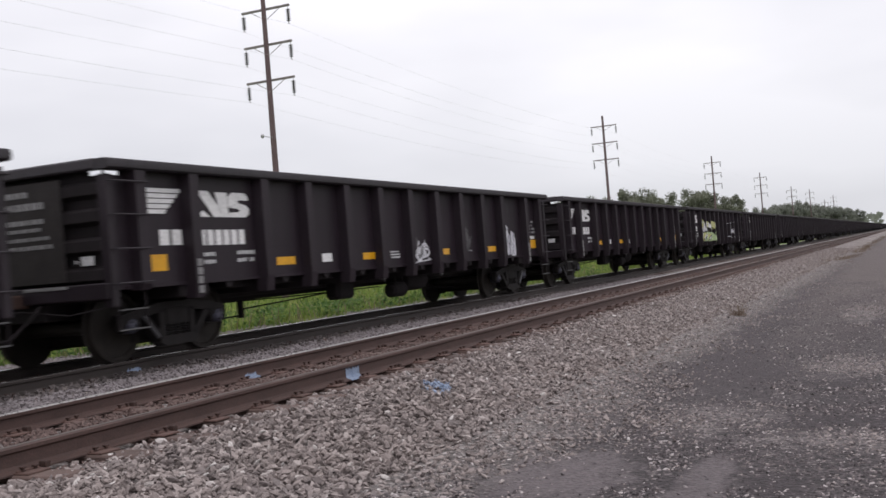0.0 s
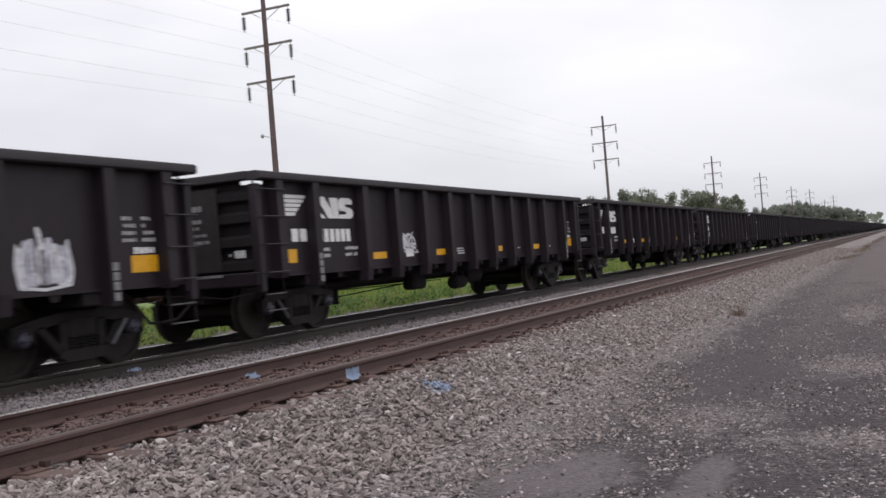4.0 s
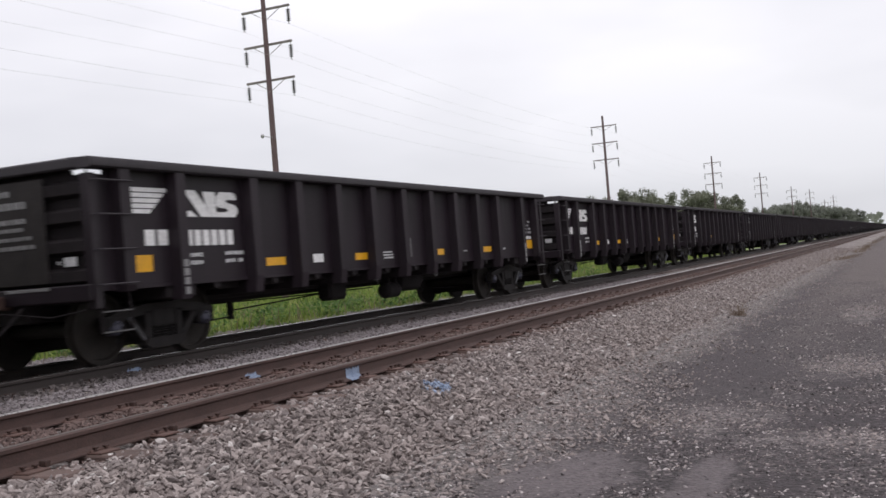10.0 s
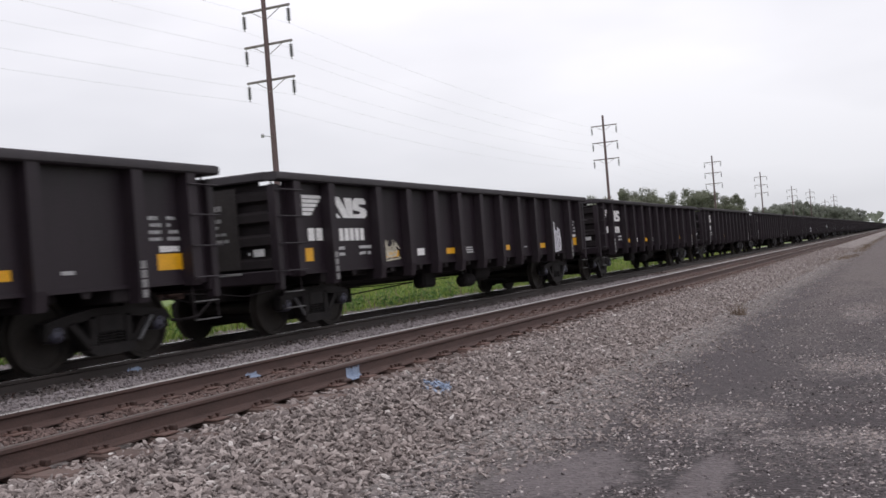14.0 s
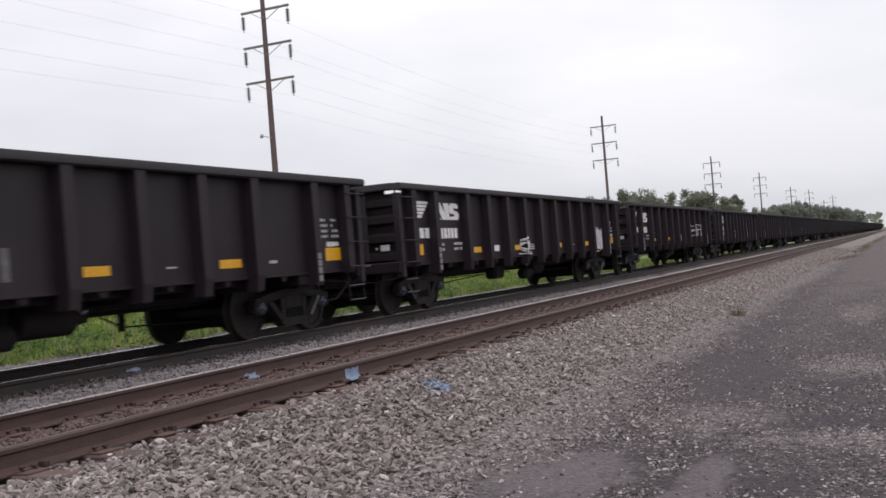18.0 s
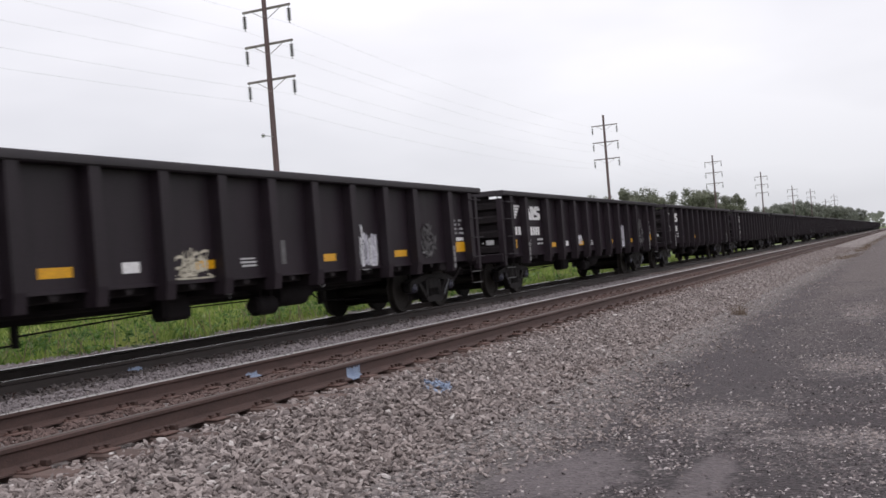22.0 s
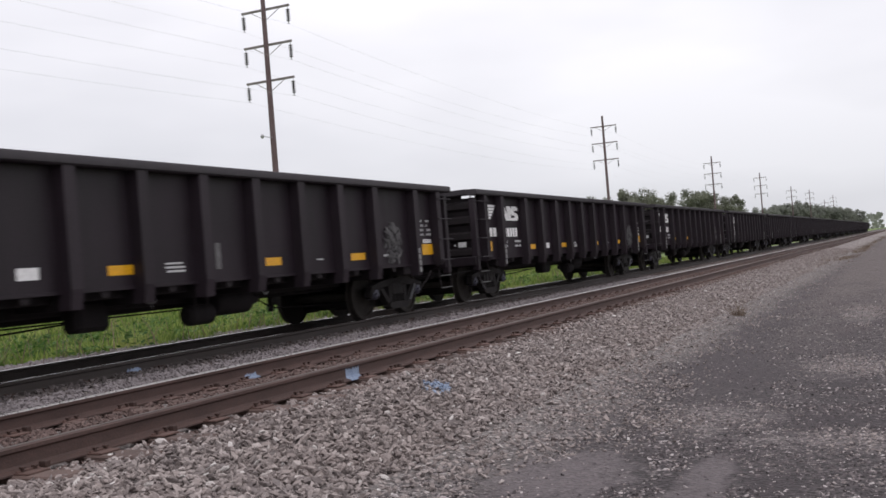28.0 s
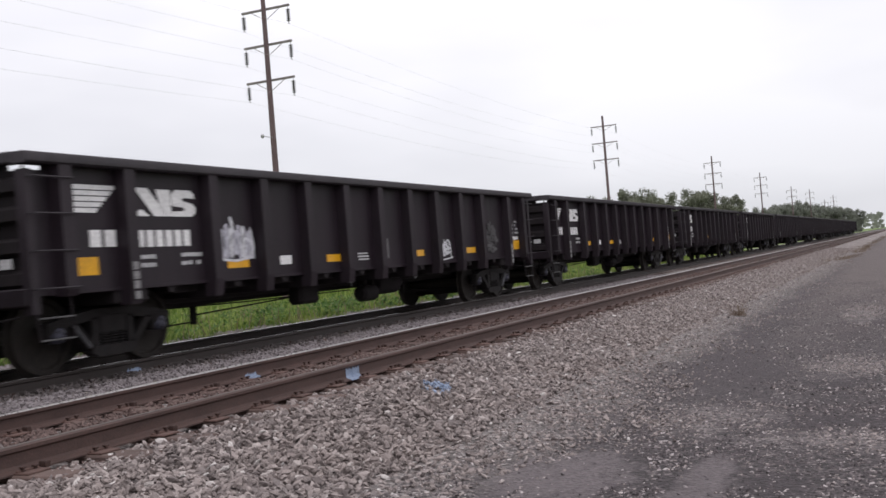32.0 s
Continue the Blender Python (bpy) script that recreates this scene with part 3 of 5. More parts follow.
def paint_mark(parent, x, y, w, top, label):
    """Sprayed survey paint low on one side of a rail, ragged at its edges, with some on the foot."""
    s = Shape()
    rng = random.Random(int(x * 10))
    for i in range(14):
        px = x - w / 2 + w * (i + 0.5) / 14
        z1, half = top - rng.uniform(0, 0.03), w / 14 * rng.uniform(0.35, 0.62)
        prof = [(-0.0125, z1), (-0.0125, (z1 - 0.13) / 2), (-0.013, -0.13), (-0.022, -0.149), (-0.074, -0.1625 + rng.uniform(-0.001, 0)), (-0.076, -0.174)]
        vs = [(px + k, y + py, pz) for py, pz in prof for k in (-half, half)]
        s.add(vs, [(2 * j, 2 * j + 1, 2 * j + 3, 2 * j + 2) for j in range(len(prof) - 1)])
    part("paint_mark", s, "blue", parent, label)


paint_mark(near_track, 9.18, NEAR_RAIL - TRACK_C, 0.28, -0.042, "light blue sprayed paint mark")
paint_mark(near_track, 9.52, FAR_RAIL - TRACK_C, 0.22, -0.105, "faint blue sprayed paint mark")
paint_mark(train_track, 10.42, TRAIN_RAIL_A - TRAIN_C, 0.26, -0.09, "faint blue sprayed paint mark")


# ---- the freight cars ----
RIBS = [-6.48, -4.84, -3.63, -2.42, -1.21, 0.0, 1.21, 2.42, 3.63, 4.84, 6.48]
END_RIBS = [-7.52, 7.52]
SHEET, FACE = 1.405, 1.565      # half widths: side sheet and rib faces
SPACING, FIRST = 17.602, 17.41  # coupled length, and the first car's centre at the start
TRAVEL = [(0, 0.0), (1, 21.33), (2, 42.54), (3, 63.74), (6, 127.27), (7, 148.38), (8, 169.46), (9, 190.46), (10, 211.50), (11, 232.60), (12, 253.68), (13, 274.72),
          (14, 295.69), (17, 358.63), (18, 379.56), (19, 400.40), (20, 421.24), (21, 442.10), (21.3, 448.34), (21.4, 450.42), (21.5, 451.90), (21.6, 453.98), (22, 462.32), (23, 483.09), (24, 503.92), (25, 524.71),
          (28, 587.13), (29, 607.88), (30, 628.64), (31, 649.37), (32, 670.10)]
WHEEL_R = 0.457


def rib_shape(s, lower):
    o = Shape()
    w0, w1 = 0.104, 0.094
    # hat section that tapers a little at its foot
    for z0, z1, k0, k1 in ((0.97, 2.37, 1.0, 1.0), (lower, 0.97, 0.80, 1.0)):
        f0, f1 = SHEET + (FACE - SHEET) * k0, SHEET + (FACE - SHEET) * k1
        v = []
        for z, f in ((z0, f0), (z1, f1)):
            v += [(-w0, s * (SHEET - 0.03), z), (-w0, s * SHEET, z), (-w1, s * f, z), (w1, s * f, z), (w0, s * SHEET, z), (w0, s * (SHEET - 0.03), z)]
        o.add(v, [(0, 1, 7, 6), (1, 2, 8, 7), (2, 3, 9, 8), (3, 4, 10, 9), (4, 5, 11, 10), (5, 0, 6, 11), (5, 4, 3, 2, 1, 0), (6, 7, 8, 9, 10, 11)])
    return o


def truck_frame(y):
    """Cast side frame: arched top, dipping bottom chord, two columns and pedestal ends."""
    o = Shape()
    t0, t1 = y - 0.07, y + 0.07
    o.prism([(-1.06, 0.60), (-0.75, 0.66), (-0.3, 0.72), (0.3, 0.72), (0.75, 0.66), (1.06, 0.60), (1.06, 0.52), (0.72, 0.54), (0.3, 0.60), (-0.3, 0.60), (-0.72, 0.54), (-1.06, 0.52)], t0, t1)
    for s in (-1, 1):
        o.prism([(s * 0.72, 0.56), (s * 0.60, 0.58), (s * 0.30, 0.27), (s * 0.36, 0.20)], t0, t1)
        o.prism([(s * 0.36, 0.62), (s * 0.25, 0.62), (s * 0.25, 0.22), (s * 0.36, 0.22)], t0, t1)
        o.box(s * 0.76, s * 1.04, t0 - 0.01, t1 + 0.01, 0.47, 0.60, 0.02)
        o.box(s * 1.0, s * 1.07, t0, t1, 0.38, 0.56, 0.02)
        o.box(s * 0.72, s * 0.78, t0, t1, 0.38, 0.56, 0.02)
    o.prism([(-0.40, 0.20), (-0.30, 0.145), (0.30, 0.145), (0.40, 0.20), (0.36, 0.27), (-0.36, 0.27)], t0 - 0.02, t1 + 0.02)
    return o


def build_meshes():
    k = {}
    k["side_sheet"] = {}
    for s in (-1, 1):
        o = Shape().box(-7.72, 7.72, s * (SHEET - 0.012), s * SHEET, 0.925, 2.37)
        for e in (-1, 1):
            o.box(e * 7.72, e * 7.97, s * (SHEET - 0.012), s * SHEET, 0.925, 2.310)
        o.box(-7.72, 7.72, s * (SHEET - 0.012), s * (SHEET + 0.020), 0.92, 0.965, 0.004)
        for p, q in zip(RIBS, RIBS[1:]):
            o.prism([((p + q) / 2 - 0.09, 0.925), ((p + q) / 2 - 0.05, 0.845), ((p + q) / 2 + 0.05, 0.845), ((p + q) / 2 + 0.09, 0.925)], s * (SHEET - 0.012), s * (SHEET + 0.004), 1)
        k["side_sheet"][s] = o.mesh("side_sheet", ["paint", "under"])
        k["rib", s] = rib_shape(s, 0.74).mesh("rib", "paint")
        k["end_rib", s] = rib_shape(s, 0.90).mesh("end_rib", "paint")
        prof = [(s * 1.37, 2.365), (s * 1.565, 2.365), (s * 1.590, 2.385), (s * 1.595, 2.435), (s * 1.585, 2.475), (s * 1.555, 2.492), (s * 1.39, 2.492), (s * 1.37, 2.475)]
        k["top_chord", s] = Shape().along(prof if s > 0 else prof[::-1], -8.10, 8.10).mesh("top_chord", "chord", True)
    for e in (-1, 1):
        out = [(7.965, 0.80)]
        for z in (1.12, 1.47, 1.82, 2.14):
            out += [(7.965, z - 0.105), (8.055, z - 0.06), (8.055, z + 0.06), (7.965, z + 0.105)]
        out += [(7.965, 2.310), (7.93, 2.310), (7.93, 0.80)]
        o = Shape().prism([(e * x, z) for x, z in out], -1.36, 1.36)
        for lo, hi in ((-1.16, 1.16),):
            o.box(e * 7.93, e * 7.965, lo, hi, 2.305, 2.366)
        # same paint as the sides; the end's shade is put into a darker colour
        k["end_wall", e] = o.mesh("end_wall", "under")
        k["end_chord", e] = Shape().box(e * 7.95, e * 8.12, -1.38, 1.38, 2.365, 2.50, 0.02).mesh("end_chord", "chord")
        k["end_sill", e] = Shape().box(e * 7.90, e * 8.10, -1.46, 1.46, 0.82, 1.02, 0.015).mesh("end_sill", "paint")
        for s in (-1, 1):
            o = Shape().box(e * 7.93, e * 8.06, s * 1.36, s * 1.50, 0.72, 2.310, 0.012)
            o.box(e * 7.94, e * 7.965, s * 1.37, s * 1.39, 2.30, 2.37)
            k["corner_post", e, s] = o.mesh("corner_post", "paint")
            y = s * 1.60
            grab = Shape().tube([(e * 8.03, s * 1.49, 0), (e * 8.03, y, 0), (e * 7.44, y, 0), (e * 7.44, s * 1.54, 0)], 0.0115, 6)
            k["grab_iron", e, s] = grab.mesh("grab_iron", "chord")
            if s > 0:
                lad = Shape()
                for z in (2.22, 1.82, 1.41, 1.0):
                    lad.tube([(e * 8.03, 1.49, z), (e * 8.03, y, z), (e * 7.44, y, z), (e * 7.44, 1.54, z)], 0.0115, 6)
                lad.box(e * 8.02, e * 8.04, y - 0.012, y + 0.012, 0.95, 2.25)
                k["ladder", e] = lad.mesh("ladder", "chord")
            # pale treads and dark legs: light from above is put into the colours
            st = Shape().tube([(e * 7.98, s * 1.47, 0.92), (e * 7.98, s * 1.50, 0.44)], 0.014, 6, 1).tube([(e * 7.48, s * 1.50, 0.44), (e * 7.48, s * 1.47, 0.92)], 0.014, 6, 1)
            for z in (0.44, 0.68):
                st.box(e * 7.48, e * 7.98, s * 1.475, s * 1.525, z - 0.009, z + 0.009, 0.004, 0)
            k["stirrup", e, s] = st.mesh("stirrup_step", ["step", "under"])
        c = Shape().box(e * 7.95, e * 8.55, -0.10, 0.10, 0.78, 0.95, 0.02)
        c.prism([(e * 8.50, 0.70), (e * 8.72, 0.70), (e * 8.80, 0.78), (e * 8.80, 0.98), (e * 8.70, 1.02), (e * 8.50, 1.02)], -0.04, 0.17)
        c.box(e * 8.62, e * 8.83, -0.16, -0.05, 0.74, 1.0, 0.03)
        k["coupler", e] = c.mesh("coupler", "rust")
        k["air_hose", e] = Shape().tube([(e * 8.05, -0.35, 0.80), (e * 8.25, -0.33, 0.62), (e * 8.5, -0.27, 0.42), (e * 8.78, -0.2, 0.40)], 0.022, 8).mesh("air_hose", "under", True)
        bar = Shape().tube([(e * 8.12, -1.38, 0.72), (e * 8.16, -0.9, 0.66), (e * 8.3, -0.3, 0.74), (e * 8.55, -0.12, 0.76)], 0.010, 6)
        k["uncoupling_rod", e] = bar.mesh("uncoupling_rod", "under")
    k["floor"] = Shape().box(-7.93, 7.93, -SHEET + 0.012, SHEET - 0.012, 0.98, 1.05).mesh("floor", "under")
    fr = Shape()
    for s in (-1, 1):
        fr.box(-5.4, 5.4, s * 0.95, s * 1.22, 0.82, 0.985, 0.02)
        for x in RIBS[1:-1]:
            fr.prism([(x - 0.07, 0.985), (x + 0.07, 0.985), (x + 0.05, 0.74), (x - 0.05, 0.74)], s * 0.28, s * 1.39)
    for e in (-1, 1):
        fr.box(e * 6.10, e * 6.70, -1.40, 1.40, 0.76, 0.985, 0.02)
    fr.box(-7.95, 7.95, -0.32, 0.32, 0.59, 0.99, 0.015)
    fr.box(-5.0, 5.0, -0.62, 0.62, 0.66, 0.985, 0.02)
    k["underframe"] = fr.mesh("underframe", "under")
    tank = Shape().lathe([(0.45, 0.02), (0.46, 0.10), (0.52, 0.15), (0.98, 0.15), (1.04, 0.10), (1.05, 0.02)], 20, "x", (0, -0.72, 0.48))
    tank.box(0.58, 0.63, -0.80, -0.64, 0.58, 0.98).box(0.87, 0.92, -0.80, -0.64, 0.58, 0.98)
    k["air_tank"] = tank.mesh("air_tank", "under", True)
    cyl = Shape().lathe([(1.12, 0.02), (1.13, 0.17), (1.18, 0.20), (1.95, 0.20), (2.0, 0.10), (2.25, 0.08), (2.3, 0.03)], 18, "x", (0, -0.66, 0.62)).box(1.3, 1.8, -0.8, -0.5, 0.72, 0.98, 0.02)
    k["brake_cylinder"] = cyl.mesh("brake_cylinder", "under", True)
    val = Shape().box(-1.72, -1.12, -0.85, -0.55, 0.43, 0.84, 0.06).box(-1.6, -1.25, -0.75, -0.6, 0.8, 0.98)
    k["control_valve"] = val.mesh("control_valve", "under")
    rods = ([(-5.6, -0.05, 0.30), (-3.6, -0.05, 0.34), (-3.55, -0.05, 0.44), (-0.6, -0.15, 0.56)], [(-5.6, 0.1, 0.60), (-2.0, 0.1, 0.55), (1.2, -0.1, 0.55)],
            [(5.6, -0.05, 0.32), (3.6, -0.05, 0.40), (3.0, -0.2, 0.58)])
    for i, pts in enumerate(rods):
        k["brake_rod", i] = Shape().tube(pts, 0.012 if i == 1 else 0.014, 6).mesh("brake_rod", "under")
    k["lever_hanger", 0] = Shape().box(-3.60, -3.52, -0.10, 0.0, 0.30, 0.66, 0.01).mesh("lever_hanger", "under")
    k["lever_hanger", 1] = Shape().box(3.55, 3.62, -0.10, 0.0, 0.34, 0.66, 0.01).mesh("lever_hanger", "under")
    pipe = Shape().tube([(-7.9, 0.45, 0.75), (-1.0, 0.45, 0.68), (7.9, 0.45, 0.75)], 0.02, 6)
    k["brake_pipe"] = pipe.mesh("brake_pipe", "under")
    k["retainer_valve"] = Shape().box(-1.09, -0.97, -1.43, -1.36, 0.72, 0.84, 0.015).tube([(-1.03, -1.39, 0.83), (-1.03, -1.39, 0.95)], 0.014, 6).tube([(-1.03, -1.40, 0.73), (-1.03, -1.42, 0.66)], 0.008, 6).mesh("retainer_valve", "step")
    k["release_rod"] = Shape().tube([(1.39, -1.39, 0.95), (1.40, -1.40, 0.74), (1.46, -1.41, 0.68), (1.52, -1.41, 0.72)], 0.010, 6).mesh("release_rod", "step")
    # truck
    k["truck"] = Shape().box(-0.62, 0.62, -0.80, 0.80, 0.20, 0.50, 0.04).box(-0.66, -0.60, -0.7, 0.7, 0.30, 0.42, 0.01).box(0.60, 0.66, -0.7, 0.7, 0.30, 0.42, 0.01).box(-0.24, 0.24, -1.08, 1.08, 0.40, 0.66, 0.03).box(-0.2, 0.2, -0.2, 0.2, 0.64, 0.76, 0.02).mesh("truck", "truck")
    for s in (-1, 1):
        k["side_frame", s] = truck_frame(s * 1.0).mesh("side_frame", "truck")
        sp = Shape()
        for x in (-0.15, 0.0, 0.15):
            for j in range(5):
                sp.lathe([(0.265 + j * 0.034, 0.035), (0.272 + j * 0.034, 0.068), (0.285 + j * 0.034, 0.068), (0.292 + j * 0.034, 0.035)], 10, "z", (x, s * 1.03, 0))
        k["spring_nest", s] = sp.mesh("spring_nest", "truck")
        for e in (-1, 1):
            k["brake_hanger", e, s] = Shape().tube([(e * 0.70, s * 1.10, 0.56), (e * 0.44, s * 1.10, 0.27)], 0.024, 6).mesh("brake_hanger", "lever")
    ws = Shape()
    for s in (-1, 1):
        prof = [(s * 0.68, 0.10), (s * 0.685, 0.40), (s * 0.683, 0.478), (s * 0.705, 0.486), (s * 0.72, 0.458), (s * 0.81, 0.453), (s * 0.815, 0.40), (s * 0.775, 0.38), (s * 0.765, 0.20), (s * 0.81, 0.13), (s * 0.82, 0.09)]
        ws.lathe(prof if s > 0 else prof[::-1], 32, "y", (0, 0, 0), 0)
        cap = [(s * 0.88, 0.095), (s * 1.06, 0.10), (s * 1.085, 0.085), (s * 1.10, 0.06), (s * 1.105, 0.01)]
        ws.lathe(cap if s > 0 else cap[::-1], 16, "y", (0, 0, 0), 1)
        for j in range(3):
            a = j * 2.0944
            ws.box(0.055 * math.cos(a) - 0.014, 0.055 * math.cos(a) + 0.014, s * 1.09, s * 1.115, 0.055 * math.sin(a) - 0.014, 0.055 * math.sin(a) + 0.014, 0.003, 2)
    ws.lathe([(-0.9, 0.07), (-0.6, 0.085), (0.6, 0.085), (0.9, 0.07)], 12, "y", (0, 0, 0), 0)
    k["wheelset"] = ws.mesh("wheelset", ["wheel", "cap", "under"], True)
    return k


KIT = build_meshes()


# markings: flat shapes on the side sheet, a few millimetres proud
Y_MARK = -(SHEET + 0.004)


def flat(polys, y=Y_MARK):
    o = Shape()
    for poly in polys:
        k = len(poly)
        vs = [(x, y, z) for x, z in poly] + [(x, y + 0.003, z) for x, z in poly]
        o.add(vs, [tuple(range(k)), tuple(range(2 * k - 1, k - 1, -1))] + [(i, i + k, (i + 1) % k + k, (i + 1) % k) for i in range(k)])
    return o


def quad(x0, x1, z0, z1, lean=0.0):
    return [(x0, z0), (x1, z0), (x1 + lean, z1), (x0 + lean, z1)]


def stripe_emblem():
    """Five stripes whose right ends step back."""
    polys = []
    for i in range(5):
        z1 = 2.175 - i * 0.068
        l, r = -7.29 - 0.027 * i, -6.55 - 0.082 * i
        polys.append([(l - 0.012, z1 - 0.054), (r - 0.05, z1 - 0.054), (r, z1), (l, z1)])
    return flat(polys)


def block_emblem():
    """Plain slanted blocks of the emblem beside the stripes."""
    return flat([
        [(-6.25, 2.17), (-6.00, 2.17), (-5.80, 1.975), (-5.65, 1.815), (-5.90, 1.815), (-6.05, 1.975)],
        [(-6.25, 1.865), (-6.12, 1.90), (-5.98, 1.815), (-6.25, 1.815)],
        [(-5.84, 2.158), (-5.57, 2.158), (-5.56, 1.815), (-5.642, 1.815), (-5.785, 1.97)],
        [(-5.548, 2.10), (-5.46, 2.162), (-5.15, 2.162), (-5.08, 2.11), (-5.08, 2.055), (-5.28, 2.06), (-5.34, 2.04), (-5.30, 2.013), (-5.548, 1.958)],
        [(-5.30, 2.013), (-5.13, 1.985), (-5.06, 1.935), (-5.07, 1.865), (-5.15, 1.815), (-5.548, 1.815), (-5.548, 1.88), (-5.33, 1.885), (-5.28, 1.91), (-5.34, 1.935), (-5.548, 1.952)],
    ])


def bars(x0, x1, z0, z1, n, gap=0.3):
    """A row of n upright bars in place of characters."""
    w = (x1 - x0) / (n - gap)
    return [quad(x0 + i * w, x0 + i * w + w * (1 - gap), z0, z1) for i in range(n)]


def writing(seed, x0, x1, z0, z1, rows, size=0.075):
    """Rows of stencilled writing too small to read: short bars of uneven width, rows of uneven length."""
    r, polys = random.Random(seed), []
    h = (z1 - z0) / (rows * 1.75 - 0.75)
    for i in range(rows):
        x, end = x0 + r.choice((0.0, 0.0, 0.03)), x1 - r.uniform(0, 0.2) * (x1 - x0)
        z = z0 + i * h * 1.75
        while x < end:
            w = min(size * r.uniform(0.45, 1.0), x1 - x)
            if r.random() < 0.88:
                polys.append(quad(x, x + w, z + r.uniform(0, 0.12) * h, z + h * r.uniform(0.85, 1.0)))
            x += w + size * 0.24
    return polys


def build_marks():
    k = {"stripe_emblem": (stripe_emblem(), "white"), "block_emblem": (block_emblem(), "white")}
    for i, q in enumerate(bars(-7.05, -6.62, 1.445, 1.645, 2, 0.24)):
        k["mark_bar.%d" % i] = (flat([q]), "white")
    for i, q in enumerate(bars(-6.25, -5.22, 1.43, 1.64, 6, 0.26)):
        k["number_bar.%d" % i] = (flat([q]), "white")
    k["data_stencil"] = (flat(writing(3, -6.25, -5.90, 1.175, 1.335, 2) + writing(4, -5.42, -5.00, 1.18, 1.345, 2)), "stencil")
    k["stencil_strip"] = (flat([quad(-6.53, -6.43, z, z + 0.095) for z in (0.80, 0.925, 1.04, 1.155)], -(FACE + 0.003)), "dim")
    k["stencil_strip.r"] = (flat([quad(6.43, 6.53, z, z + 0.095) for z in (0.80, 0.925, 1.04, 1.155)], -(FACE + 0.003)), "dim")
    k["yellow_square"] = (flat([quad(-7.37, -6.94, 1.12, 1.33)]), "yellow")
    k["yellow_square.r"] = (flat([quad(6.93, 7.41, 1.12, 1.33)]), "yellow")
    for i, (a, b) in enumerate(((-4.44, -3.93), (-1.75, -1.25), (1.51, 1.95), (4.09, 4.59))):
        k["yellow_reflector.%d" % i] = (flat([quad(a, b, 1.10, 1.22)]), "yellow")
    k["white_placard"] = (flat([quad(-3.12, -2.81, 1.105, 1.24)]), "white")
    k["small_stencil"] = (flat(writing(6, -0.71, -0.33, 1.095, 1.225, 3, 0.5)), "stencil")
    k["dull_patch"] = (flat([quad(0.18, 0.29, 1.10, 1.45), quad(0.34, 0.46, 1.10, 1.46)]), "faint")
    k["small_dash"] = (flat([quad(2.97, 3.18, 1.14, 1.165), quad(5.30, 5.50, 1.13, 1.175)]), "grey")
    k["capacity_stencil"] = (flat(writing(8, 6.81, 7.04, 1.495, 1.81, 4, 0.10) + writing(9, 7.16, 7.39, 1.495, 1.81, 4, 0.10)), "grey")
    k["white_bar"] = (flat(writing(12, 6.99, 7.38, 1.345, 1.43, 1, 0.05)), "white")
    return {name: (sh.mesh(name.split(".")[0], mat), mat) for name, (sh, mat) in k.items()}


MARKS = build_marks()
ADD_END = Shape().box(-8.062, -8.056, -1.24, -1.05, 1.24, 1.35).box(-8.062, -8.056, -0.985, -0.955, 1.27, 1.31).mesh("end_placard", "stencil")
END_TEXT = Shape()
_r = random.Random(17)
for _z, _a, _b, _h in ((2.17, -0.27, 0.10, 0.035), (2.02, -0.52, 0.30, 0.042), (1.83, -0.50, 0.25, 0.030), (1.73, -0.45, 0.20, 0.022), (1.62, -0.58, 0.25, 0.022), (1.515, -0.62, 0.10, 0.025)):
    while _a < _b:
        _w = min(_r.uniform(0.05, 0.12), _b - _a + 0.01)
        END_TEXT.box(-8.076, -8.070, _a, _a + _w, _z - _h, _z + _h)
        _a += _w + 0.022
END_TEXT = END_TEXT.mesh("end_stencil", "dim")
# thin pale bar across the face of the end sill
SILL_STRIP = Shape().box(-8.112, -8.101, -0.84, -0.14, 0.975, 1.012, 0.003).mesh("sill_strip", "dim")
END_PANEL = Shape().box(-8.070, -8.045, -0.80, 0.80, 1.06, 2.30, 0.004).mesh("end_panel", "end")


def side_y(x):
    """How far the side stands out at x: rib faces or the sheet."""
    near = min(abs(x - r) for r in RIBS + END_RIBS)
    return -(FACE + 0.004) if near < 0.105 else Y_MARK


def stroke(o, pts, w, slot=0):
    """A painted stroke: one ribbon that follows sheet and ribs, each a hair above the one before."""
    pts = [Vector((x, z)) for x, z in pts]
    fine = []
    for a, b in zip(pts, pts[1:]):
        n = max(1, int((b - a).length / 0.035))
        fine += [a + (b - a) * i / n for i in range(n)]
    fine.append(pts[-1])
    lift = 0.0004 * (1 + len(o.starts))
    o.starts.append(len(o.v))
    vs = []
    for i, p in enumerate(fine):
        d = fine[min(i + 1, len(fine) - 1)] - fine[max(i - 1, 0)]
        d = d.normalized() if d.length > 1e-6 else Vector((1, 0))
        q = Vector((-d.y, d.x)) * w / 2 * (0.6 if i in (0, len(fine) - 1) else 1.0)
        for c in (p - q, p + q):
            vs.append((c.x, side_y(c.x) - lift, c.y))
    o.add(vs, [(2 * i, 2 * i + 2, 2 * i + 3, 2 * i + 1) for i in range(len(fine) - 1)], slot)


